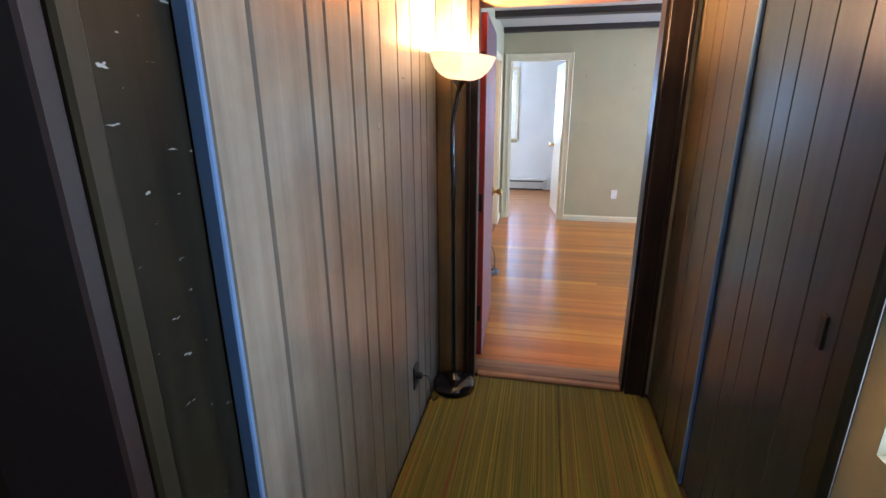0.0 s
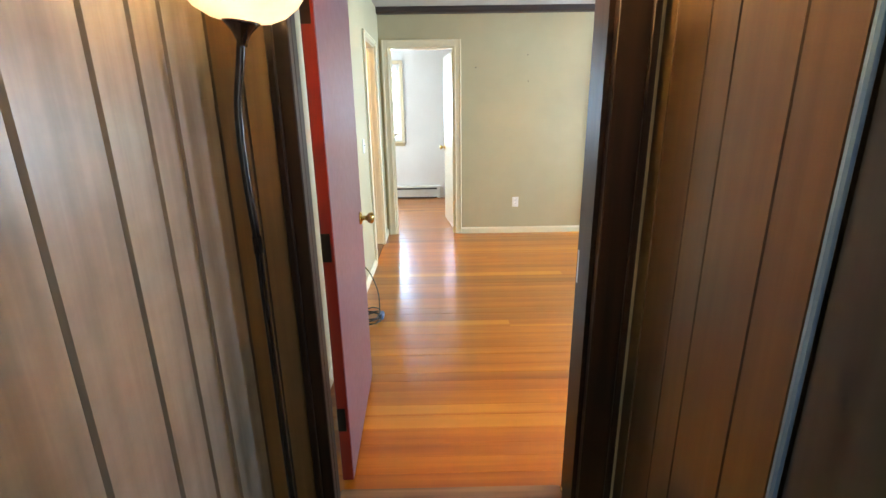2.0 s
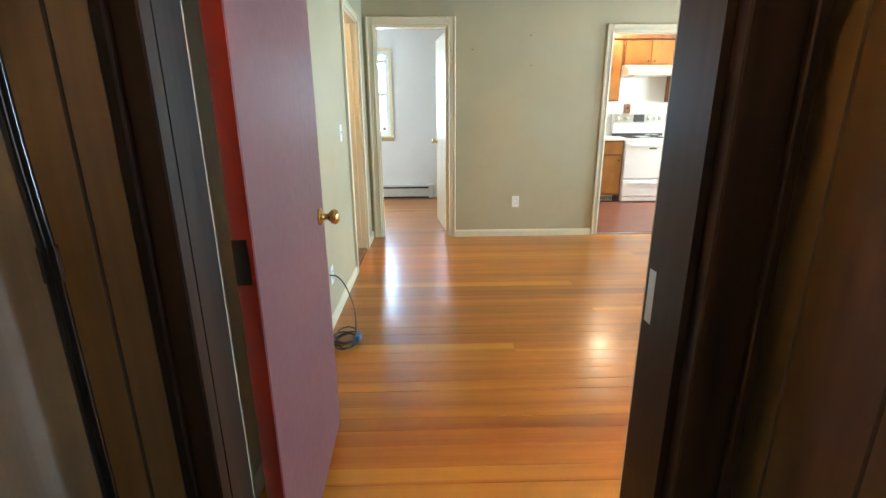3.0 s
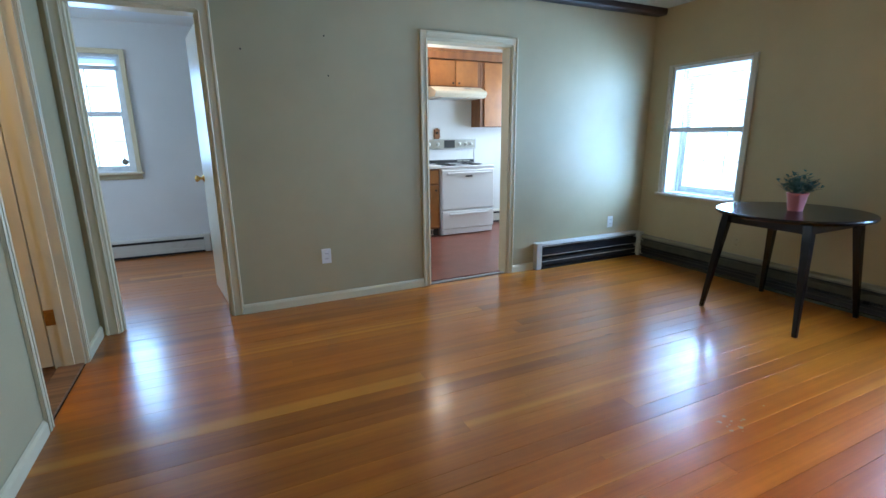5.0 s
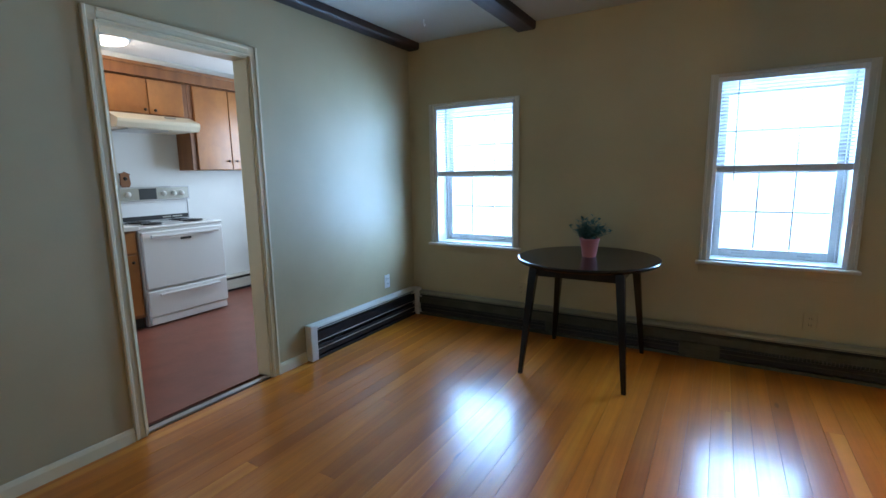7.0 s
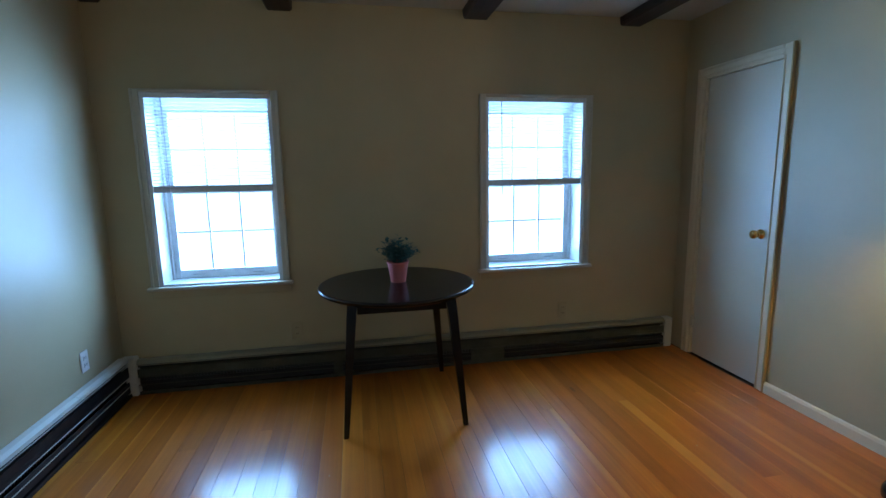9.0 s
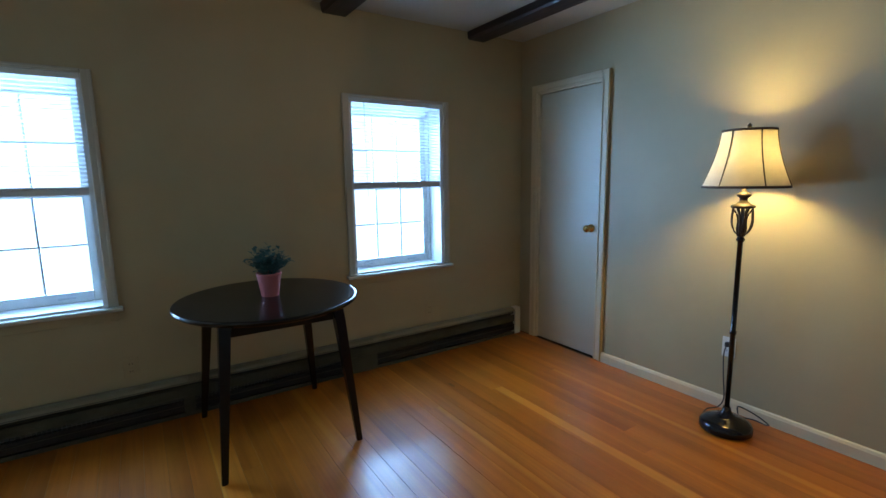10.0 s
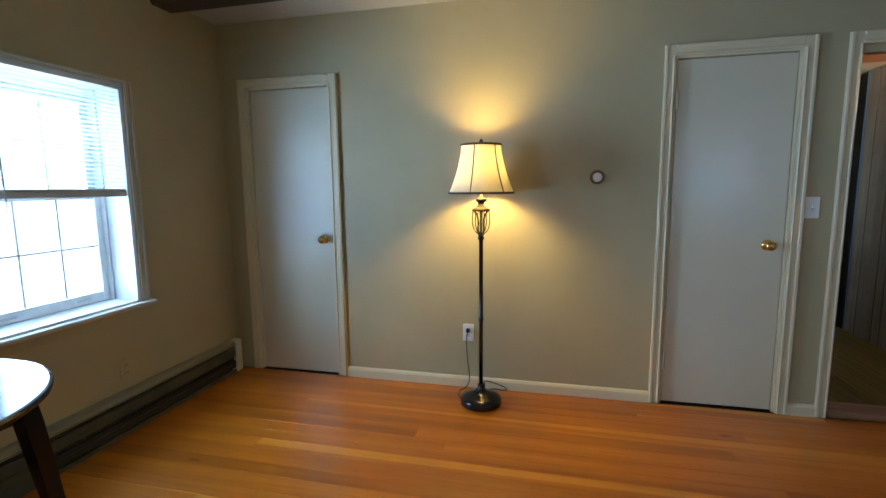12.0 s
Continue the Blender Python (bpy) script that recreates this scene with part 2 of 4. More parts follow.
SHADEC = cloth_material("lampshade_linen", (0.80, 0.655, 0.44), 0.055)
TAPE = paint("shade_binding_tape", (0.10, 0.06, 0.035), 0.8, 0.1)
BOWL = cloth_material("frosted_bowl_glass", (0.92, 0.91, 0.89), 0.29, 0.25, 60)
PLASTIC = paint("white_plate_plastic", (0.78, 0.78, 0.75), 0.35, 0.03, 40, 0.0)
SLOT = paint("dark_slot", (0.02, 0.02, 0.02), 0.6, 0.1)
CABLE = paint("black_cable", (0.015, 0.015, 0.016), 0.45, 0.1)
BLUECAB = paint("blue_cable_tie", (0.05, 0.12, 0.25), 0.4, 0.1)
HEATW = paint("heater_enamel", (0.58, 0.56, 0.49), 0.4, 0.10, 40, 0.05, dirt=(0.30, 0.27, 0.20))
HEATG = paint("dusty_heater_panel", (0.060, 0.060, 0.038), 0.55, 0.35, 30, 0.15, patch=8)
HEATO = paint("aged_heater_cover", (0.24, 0.22, 0.15), 0.45, 0.15, 40, 0.08, dirt=(0.10, 0.09, 0.06))
# black that stands for the shade inside the heaters' openings
HEATD = paint("heater_shade_black", (0.010, 0.010, 0.011), 0.45, 0.3, 30, 0.1)
FIN = paint("aluminium_fin", (0.07, 0.07, 0.065), 0.4, 0.2, 30, 0.1, 0.9)
BLIND = cloth_material("blind_slat_vinyl", (0.80, 0.80, 0.78), 0.15, 0.4, 40)
RAIL = paint("blind_rail", (0.60, 0.60, 0.60), 0.45, 0.05)
GLASS = glass_material()
WTRIM = paint("aged_window_trim_paint", (0.52, 0.49, 0.40), 0.4, 0.08, 40, 0.1)
# blue here is the daylight glint on the panel edges, put into the colour
BLUEP = paint("blue_glint_edge", (0.10, 0.20, 0.36), 0.35, 0.12, 40, 0.1)
POT = paint("pink_pot_plastic", (0.60, 0.18, 0.18), 0.45, 0.14, 110, 0.9)
SOIL = paint("soil", (0.03, 0.02, 0.012), 0.95, 0.3)
LEAF = cloth_material("blue_green_leaf", (0.055, 0.135, 0.115), 0.2, 0.5, 90)
ENAMEL = paint("white_stove_enamel", (0.80, 0.80, 0.80), 0.2, 0.03, 30, 0.0, coat=0.3)
CREAM = paint("cream_hood_enamel", (0.76, 0.68, 0.52), 0.35, 0.06, 30, 0.0)
COUNTER = paint("white_laminate", (0.76, 0.76, 0.74), 0.3, 0.05, 60, 0.05)
COIL = paint("burner_coil", (0.02, 0.02, 0.02), 0.5, 0.2)
PANELG = paint("control_panel_silver", (0.40, 0.39, 0.34), 0.35, 0.1, 50, 0.0, 0.4)
GLOW = bpy.data.materials.new("lit_ceiling_lamp_glass")
GLOW.use_nodes = True
GLOW.node_tree.nodes["Principled BSDF"].inputs["Emission Color"].default_value = (1, 0.93, 0.8, 1)
GLOW.node_tree.nodes["Principled BSDF"].inputs["Emission Strength"].default_value = 4.0


# mesh helpers
def part(name, bm, material, parent=None, label="", smooth=False):
    me = bpy.data.meshes.new(name)
    bmesh.ops.recalc_face_normals(bm, faces=bm.faces)
    bm.to_mesh(me)
    bm.free()
    if smooth:
        for p in me.polygons:
            p.use_smooth = True
    me.materials.append(material)
    ob = new(name, me)
    ob.parent = parent
    return tagged(ob, label)


def base(name, x, y, z, label, category, kind="", group="", turn=0):
    """An Empty at a thing's base; parts are given in world metres under base_at or in its own metres."""
    ob = new(name)
    ob.matrix_world = pose(x, y, z, 0, 0, turn)
    return tagged(ob, label, category, group, kind)


def box(bm, lo, hi, r=0.0, seg=1):
    lo, hi = [min(a, b) for a, b in zip(lo, hi)], [max(a, b) for a, b in zip(lo, hi)]
    v = [bm.verts.new((x, y, z)) for x in (lo[0], hi[0]) for y in (lo[1], hi[1]) for z in (lo[2], hi[2])]
    f = [bm.faces.new([v[i] for i in q]) for q in ((0, 1, 3, 2), (4, 6, 7, 5), (0, 4, 5, 1), (2, 3, 7, 6), (0, 2, 6, 4), (1, 5, 7, 3))]
    if r:
        edges = list({e for q in f for e in q.edges})
        bmesh.ops.bevel(bm, geom=edges, offset=r, segments=seg, affect="EDGES", profile=0.5)
    return bm


def boxes(*pairs, r=0.0):
    bm = bmesh.new()
    for lo, hi in pairs:
        box(bm, lo, hi, r)
    return bm


def lathe(profile, seg=24, c=(0, 0, 0), sx=1.0, sy=1.0, bm=None, close=True):
    bm = bm or bmesh.new()
    rings = []
    for r, z in profile:
        rings.append([bm.verts.new((c[0] + sx * r * math.cos(k * math.tau / seg), c[1] + sy * r * math.sin(k * math.tau / seg), c[2] + z)) for k in range(seg)])
    for a, b in zip(rings, rings[1:]):
        for k in range(seg):
            bm.faces.new((a[k], a[(k + 1) % seg], b[(k + 1) % seg], b[k]))
    if close:
        for ring in (rings[0], rings[-1]):
            bm.faces.new(ring)
    return bm


def tube(points, r, seg=8, bm=None):
    bm = bm or bmesh.new()
    pts = [Vector(p) for p in points]
    rings = []
    for i, p in enumerate(pts):
        d = (pts[min(i + 1, len(pts) - 1)] - pts[max(i - 1, 0)]).normalized()
        u = d.cross(Vector((0, 0, 1)) if abs(d.z) < 0.9 else Vector((1, 0, 0))).normalized()
        w = d.cross(u)
        rr = r[i] if isinstance(r, (list, tuple)) else r
        rings.append([bm.verts.new(p + rr * (u * math.cos(k * math.tau / seg) + w * math.sin(k * math.tau / seg))) for k in range(seg)])
    for a, b in zip(rings, rings[1:]):
        for k in range(seg):
            bm.faces.new((a[k], a[(k + 1) % seg], b[(k + 1) % seg], b[k]))
    bm.faces.new(rings[0]), bm.faces.new(rings[-1])
    return bm


def smooth_curve(points, n=6):
    """A soft line through the points."""
    p = [Vector(points[0])] + [Vector(q) for q in points] + [Vector(points[-1])]
    out = []
    for i in range(1, len(p) - 2):
        for k in range(n):
            t = k / n
            out.append(0.5 * (2 * p[i] + (p[i + 1] - p[i - 1]) * t + (2 * p[i - 1] - 5 * p[i] + 4 * p[i + 1] - p[i + 2]) * t * t
                              + (3 * p[i] - p[i - 1] - 3 * p[i + 1] + p[i + 2]) * t ** 3))
    return out + [p[-2]]


def moved(bm, m):
    bmesh.ops.transform(bm, matrix=m, verts=bm.verts)
    return bm


def wall(name, bm, material, label, category="wall"):
    return tagged(part(name, bm, material), label, category, "", "structure")


# plan of the place
XL, XR, YB, YF = -0.011, 4.845, 3.742, 7.68
TOP = 2.43

# ---- structure ----
wall("floor_base", boxes(((-0.15, 3.57, -0.10), (5.135, 7.80, -0.016)), ((-1.9, 7.80, -0.10), (2.05, 10.2, -0.016))), SUB, "dark gaps under honey wooden floorboards", "floor")
wall("floor_kitchen", boxes(((2.05, 7.80, -0.10), (5.2, 10.2, -0.004))), LINO, "red-brown sheet floor of the kitchen", "floor")
wall("floor_rear", boxes(((-1.9, -1.6, -0.10), (1.35, 3.57, 0.0))), SUB, "dark floor under the striped carpet", "floor")
wall("floor_side_room", boxes(((-1.9, 5.9, -0.10), (-0.15, 7.80, 0.0))), THRESH, "brown floor of the side room", "floor")

wall("ceiling", boxes(((-0.15, 3.57, TOP), (5.135, 7.80, TOP + 0.1))), CEIL, "off-white painted plaster ceiling", "ceiling")
wall("ceiling_bedroom", boxes(((-1.9, 7.80, 2.42), (2.05, 10.2, 2.52))), PALE, "white bedroom ceiling", "ceiling")
wall("ceiling_kitchen", boxes(((2.05, 7.80, 2.40), (5.2, 10.2, 2.52))), PALE, "white kitchen ceiling", "ceiling")
wall("ceiling_rear", boxes(((-1.9, -1.6, 2.25), (1.35, 3.57, 2.35))), CEIL, "low ceiling of the panelled passage", "ceiling")
wall("ceiling_side_room", boxes(((-1.9, 5.9, 2.42), (-0.15, 7.80, 2.52))), CEIL, "cream ceiling of the side room", "ceiling")

# far wall, with the bedroom and the kitchen doorways
wall("wall_north", boxes(((-0.15, YF, 0), (0.095, 7.80, TOP)), ((0.095, YF, 2.055), (0.793, 7.80, TOP)), ((0.793, YF, 0), (2.375, 7.80, TOP)),
                         ((2.375, YF, 2.005), (3.165, 7.80, TOP)), ((3.165, YF, 0), (5.135, 7.80, TOP))), WALL, "cream painted plaster wall with two doorways")
# window wall
WZ0, WZ1 = 0.692, 1.882
WINDOWS = [(6.667, 7.418), (4.535, 5.273)]
wall("wall_east", boxes(((XR, 3.57, 0), (5.135, 4.535, TOP)), ((XR, 4.535, 0), (5.135, 5.273, WZ0)), ((XR, 4.535, WZ1), (5.135, 5.273, TOP)), ((XR, 5.273, 0), (5.135, 6.667, TOP)),
                        ((XR, 6.667, 0), (5.135, 7.418, WZ0)), ((XR, 6.667, WZ1), (5.135, 7.418, TOP)), ((XR, 7.418, 0), (5.135, YF, TOP))), WALL, "cream painted wall with two sash windows")
# lamp wall, with the entry, a plain door and a closet door
wall("wall_south", boxes(((-0.15, 3.58, 0), (0.186, YB, TOP)), ((0.186, 3.58, 1.975), (1.064, YB, TOP)), ((1.064, 3.58, 0), (1.31, YB, TOP)), ((1.31, 3.58, 2.02), (1.93, YB, TOP)),
                         ((1.93, 3.58, 0), (4.03, YB, TOP)), ((4.03, 3.58, 2.0), (4.647, YB, TOP)), ((4.647, 3.58, 0), (XR, YB, TOP))), WALL, "cream painted wall with three doorways")
wall("wall_closet_back", boxes(((1.2, 3.40, 0), (2.05, 3.58, TOP)), ((3.9, 3.40, 0), (4.8, 3.58, TOP))), SUB, "dark wall behind the closed doors")
wall("wall_west", boxes(((-0.15, YB, 0), (XL, 6.56, TOP)), ((-0.15, 6.56, 2.02), (XL, 7.25, TOP)), ((-0.15, 7.25, 0), (XL, YF, TOP))), WALL, "cream painted wall with a narrow doorway")

# bedroom
wall("wall_bedroom_north", boxes(((-1.9, 10.06, 0), (-0.63, 10.2, 2.42)), ((-0.63, 10.06, 0), (0.03, 10.2, 0.93)), ((-0.63, 10.06, 2.10), (0.03, 10.2, 2.42)), ((0.03, 10.06, 0), (2.05, 10.2, 2.42))), PALE, "white bedroom wall with a window")
wall("wall_bedroom_west", boxes(((-2.04, 7.80, 0), (-1.9, 8.5, 2.52)), ((-2.04, 8.5, 0), (-1.9, 9.5, 0.8)), ((-2.04, 8.5, 2.1), (-1.9, 9.5, 2.52)), ((-2.04, 9.5, 0), (-1.9, 10.2, 2.52))), PALE, "white bedroom side wall with an added, unseen opening for fill light")
wall("wall_bedroom_east", boxes(((1.97, 7.80, 0), (2.05, 10.06, 2.42))), PALE, "white wall between bedroom and kitchen")
wall("wall_bedroom_south", boxes(((-1.9, 7.70, 0), (-0.15, 7.80, 2.52))), PALE, "white bedroom wall")
# kitchen
wall("wall_kitchen_north", boxes(((2.05, 10.10, 0), (5.2, 10.2, 2.4))), PALE, "white kitchen wall behind the stove")
wall("wall_kitchen_east", boxes(((5.2, 7.80, 0), (5.34, 8.5, 2.4)), ((5.2, 8.5, 0), (5.34, 9.5, 0.95)), ((5.2, 8.5, 2.05), (5.34, 9.5, 2.4)), ((5.2, 9.5, 0), (5.34, 10.2, 2.4))), PALE, "white kitchen wall with a window opening")
wall("wall_kitchen_south", boxes(((5.135, 7.70, 0), (5.2, 7.80, 2.4))), PALE, "white kitchen wall end")
# side room
wall("wall_side_room", boxes(((-2.0, 5.8, 0), (-1.9, 7.70, 2.5)), ((-1.9, 5.8, 0), (-0.15, 5.9, 2.5))), TRIM, "cream walls of the side room")
# rear space behind the passage
wall("wall_rear", boxes(((-1.9, -1.7, 0), (-1.35, -1.6, 2.35)), ((-0.45, -1.7, 0), (1.35, -1.6, 2.35)), ((-1.35, -1.7, 0), (-0.45, -1.6, 0.9)), ((-1.35, -1.7, 2.0), (-0.45, -1.6, 2.35))), WALL, "plain cream wall with a window opening")
wall("wall_rear_west", boxes(((-2.0, -1.7, 0), (-1.9, 1.9, 2.35)), ((-1.9, 1.76, 0), (-0.03, 1.9, 2.25))), JAMB, "dark wooden wall beside the passage")
wall("wall_passage_west", boxes(((-0.12, 1.9, 0), (0.012, 3.58, 2.25))), GROOVE, "dark backing behind vertical panel boards")
wall("wall_passage_east", boxes(((1.205, 2.25, 0), (1.35, 3.58, 2.25))), GROOVE, "dark backing behind vertical panel boards")
# the opening in this wall is made up, to let the side fill in
wall("wall_rear_east", boxes(((1.20, -1.6, 0), (1.35, 1.34, 2.25)), ((1.20, 2.10, 0), (1.35, 2.18, 2.25)), ((1.20, 1.34, 0), (1.35, 2.10, 0.87)), ((1.20, 1.34, 2.03), (1.35, 2.10, 2.25))), WALL, "cream plaster wall beside the dark door")

# ceiling beams
for y0, y1 in ((4.13, 4.30), (5.25, 5.43), (6.50, 6.66), (7.555, YF - 0.003)):
    bm = bmesh.new()
    n = 24
    rings = []
    for i in range(n + 1):
        x = XL + 0.004 + (XR - XL - 0.008) * i / n
        j = [noise.noise((x * 3.1, y0 * 7, k)) * 0.007 for k in range(4)]
        zb = 2.372
        rings.append([bm.verts.new(p) for p in ((x, y0, TOP - 0.002), (x, y0 + j[0] + 0.004, zb + 0.012), (x, y0 + 0.016, zb + j[1] * 0.5), (x, y1 - 0.016, zb + j[2] * 0.5),
                                                 (x, y1 - 0.004 + (j[3] if y1 < 7.6 else -0.002), zb + 0.012), (x, y1, TOP - 0.002))])
    for a, b in zip(rings, rings[1:]):
        for k in range(5):
            bm.faces.new((a[k], a[k + 1], b[k + 1], b[k]))
    bm.faces.new(rings[0]), bm.faces.new(rings[-1])
    tagged(part("ceiling_beam", bm, BEAM), "dark-stained rough wooden beam under the ceiling", "beam", "ceiling beams", "structure")


def baseboard(x0, y0, x1, y1, nx, ny, material=TRIM):
    """A skirting along a wall line whose room side is (nx, ny)."""
    bm = bmesh.new()
    prof = ((0.002, 0.0), (0.016, 0.0), (0.016, 0.052), (0.010, 0.066), (0.002, 0.072))
    ends = [[bm.verts.new((x + nx * d, y + ny * d, z)) for d, z in prof] for x, y in ((x0, y0), (x1, y1))]
    for k in range(4):
        bm.faces.new((ends[0][k], ends[0][k + 1], ends[1][k + 1], ends[1][k]))
    for e in ends:
        bm.faces.new(e)
    tagged(part("baseboard", bm, material), "off-white painted low baseboard", "baseboard", "", "structure")


baseboard(0.87, YF, 2.315, YF, 0, -1)
baseboard(3.222, YF, 3.46, YF, 0, -1)
baseboard(1.99, YB, 3.965, YB, 0, 1)
baseboard(1.112, YB, 1.25, YB, 0, 1)
baseboard(XL, YB + 0.02, XL, 6.50, 1, 0)
baseboard(XL, 7.315, XL, YF, 1, 0)


def casing(lo, hi, z1, y, out, w=0.058, material=TRIM, edge=None, label="off-white painted moulded door casing", name="door_trim", axis="x"):
    """Moulded trim round an opening lo..hi, up to z1, on a wall at y, facing out."""
    ob = base(name, 0, 0, 0, label, "trim", "structure")

    def pt(a, d, z):
        return (a, y + out * d, z) if axis == "x" else (y + out * d, a, z)

    def board(a0, a1, z0, zt, band, nm, mat=material):
        bm = boxes((pt(a0, 0.002, z0), pt(a1, 0.013, zt)))
        for b0, b1, c0, c1 in band:
            box(bm, pt(b0, 0.013, c0), pt(b1, 0.021, c1), 0.003)
        part(nm, bm, mat, ob)
    board(lo - w, lo, 0.002, z1 + w, [(lo - w, lo - w + 0.018, 0.002, z1 + w), (lo - 0.014, lo - 0.004, 0.002, z1)], "upright")
    board(hi, hi + w, 0.002, z1 + w, [(hi + w - 0.018, hi + w, 0.002, z1 + w), (hi + 0.004, hi + 0.014, 0.002, z1)], "upright")
    board(lo + 0.001, hi - 0.001, z1, z1 + w, [(lo + 0.001, hi - 0.001, z1 + w - 0.018, z1 + w), (lo + 0.001, hi - 0.001, z1 + 0.004, z1 + 0.014)], "head")
    if edge is not None:
        part("bare_edge", boxes((pt(edge - 0.008, 0.002, 0.002), pt(edge, 0.022, z1 + w))), BARE, ob, "bare ochre wood edge")
    return ob


def jambs(lo, hi, z1, ya, yb, material=TRIM, axis="x", stop=True, name="door_jamb"):
    """The lining of an opening through a wall from ya to yb."""
    ob = base(name, 0, 0, 0, "painted lining of the doorway", "trim", "structure")

    def pt(a, d, z):
        return (a, d, z) if axis == "x" else (d, a, z)
    t = 0.012
    part("side", boxes((pt(lo, ya, 0.002), pt(lo + t, yb, z1)), (pt(lo + t, (ya + yb) / 2 - 0.02, 0.002), pt(lo + t + 0.010, (ya + yb) / 2 + 0.02, z1 - t)) if stop else (pt(lo, ya, 0.002), pt(lo + t, yb, 0.01))), material, ob)
    part("side", boxes((pt(hi - t, ya, 0.002), pt(hi, yb, z1)), (pt(hi - t - 0.010, (ya + yb) / 2 - 0.02, 0.002), pt(hi - t, (ya + yb) / 2 + 0.02, z1 - t)) if stop else (pt(hi - t, ya, 0.002), pt(hi, yb, 0.01))), material, ob)
    part("head", boxes((pt(lo + t, ya, z1 - t), pt(hi - t, yb, z1))), material, ob)
    return ob


casing(0.095, 0.793, 2.055, YF, -1, w=0.075)
jambs(0.095, 0.793, 2.055, YF - 0.001, 7.801)
casing(2.375, 3.165, 2.005, YF, -1)
jambs(2.375, 3.165, 2.005, YF - 0.001, 7.801, stop=False)
casing(4.03, 4.647, 2.0, YB, 1, edge=3.971)
jambs(4.03, 4.647, 2.0, 3.60, YB + 0.001, stop=False)
casing(1.31, 1.93, 2.02, YB, 1)
jambs(1.31, 1.93, 2.02, 3.60, YB + 0.001, stop=False)
casing(0.194, 1.054, 2.02, YB, 1)
casing(6.56, 7.25, 2.02, XL, 1, axis="y", w=0.05)
jambs(6.56, 7.25, 2.02, -0.151, XL + 0.001, axis="y")
tagged(part("threshold", boxes(((2.388, YF + 0.01, -0.003), (3.152, YF + 0.05, 0.012)), r=0.004), STEEL), "dull metal strip at the kitchen doorway", "threshold", "", "structure")
tagged(part("threshold", boxes(((-0.14, 6.573, 0.0), (XL - 0.004, 7.237, 0.014)), r=0.004), THRESH), "worn brown wooden threshold", "threshold", "", "structure")
tagged(part("threshold", boxes(((0.202, 3.62, 0.0), (1.048, YB + 0.012, 0.03)), ((0.25, 3.575, 0.0), (1.034, 3.62, 0.03)), r=0.008), THRESH), "worn wooden threshold of the entry", "threshold", "", "structure")


def knob(parent, x, y, z, nx, ny, material=BRASS):
    """A round door knob with its rose, standing out along (nx, ny)."""
    bm = lathe([(0.031, 0.0), (0.031, 0.004), (0.024, 0.010), (0.012, 0.013), (0.011, 0.030), (0.016, 0.036), (0.025, 0.044), (0.0275, 0.054), (0.025, 0.062), (0.016, 0.068), (0.003, 0.070)], 20)
    moved(bm, Vector((nx, ny, 0)).to_track_quat("Z", "Y").to_matrix().to_4x4())
    moved(bm, Matrix.Translation((x, y, z)))
    return part("knob", bm, material, parent, "polished brass round knob", True)


def hinge(parent, x, y, z, material, dx, dy):
    bm = boxes(((x, y, z - 0.045), (x + dx, y + dy, z + 0.045)))
    tube([(x, y, z - 0.047), (x, y, z + 0.047)], 0.0075, 10, bm)
    part("hinge", bm, material, parent)


d = base("door_1", 4.338, 3.72, 0, "closed flat pale grey-white closet door with brass knob", "door", "structure")
d.matrix_world = Matrix()
part("leaf", boxes(((4.046, 3.690, 0.007), (4.631, 3.729, 1.984)), r=0.003), DOORP, d)
knob(d, 4.105, 3.729, 0.968, 0, 1)
part("latch_plate", boxes(((4.047, 3.7292, 0.945), (4.053, 3.731, 0.99))), BRASS, d)
for z in (0.25, 1.78):
    hinge(d, 4.628, 3.740, z, DOORP, 0.012, 0.004)
d = base("door_2", 0, 0, 0, "closed flat off-white door with brass knob", "door", "structure")
part("leaf", boxes(((1.326, 3.690, 0.010), (1.914, 3.729, 2.004)), r=0.003), DOORP, d)
knob(d, 1.405, 3.729, 0.975, 0, 1)
for z in (0.26, 1.78):
    hinge(d, 1.911, 3.741, z, TRIM, 0.022, 0.004)
# bedroom door, standing open into the bedroom
d = base("door_3", 0.783, 7.81, 0, "open white painted bedroom door with brass knob", "door", "structure", turn=97.5)
part("leaf", boxes(((0, -0.036, 0.012), (0.72, 0.0, 2.035)), r=0.003), DOORP, d)
knob(d, 0.655, 0.0, 0.95, 0, 1)
knob(d, 0.655, -0.036, 0.95, 0, -1)
for z in (0.22, 1.80):
    part("hinge", boxes(((-0.003, -0.034, z - 0.045), (0.0, 0.004, z + 0.045))), BRASS, d)
# side room door, standing open away from the room
d = base("door_4", -0.158, 7.240, 0, "open cream door of the side room with brass hinges", "door", "structure", turn=177)
part("leaf", boxes(((0, -0.038, 0.02), (0.66, 0.0, 1.99)), r=0.003), TRIM, d)
knob(d, 0.60, 0.0, 0.95, 0, 1)
hj = base("door_hinges", 0, 0, 0, "brass hinge leaves on the cream jamb", "hinge")
for z in (0.31, 1.76):
    part("hinge", boxes(((-0.150, 7.2345, z - 0.045), (-0.105, 7.2378, z + 0.045))), BRASS, hj)
# red entry door, standing open against the room's side
d = base("door_5", 0.244, 3.806, 0, "open dark red painted entry door with brass knob", "door", "structure", turn=92.2)
part("leaf", boxes(((0, 0.0, 0.018), (0.775, 0.044, 1.955)), r=0.003), RED, d)
part("hinge_edge", boxes(((-0.0015, 0.002, 0.022), (0.001, 0.042, 1.951))), REDE, d, "glossy red door edge, coloured as lamplit")
knob(d, 0.69, 0.0, 0.925, 0, -1)
knob(d, 0.69, 0.044, 0.925, 0, 1)
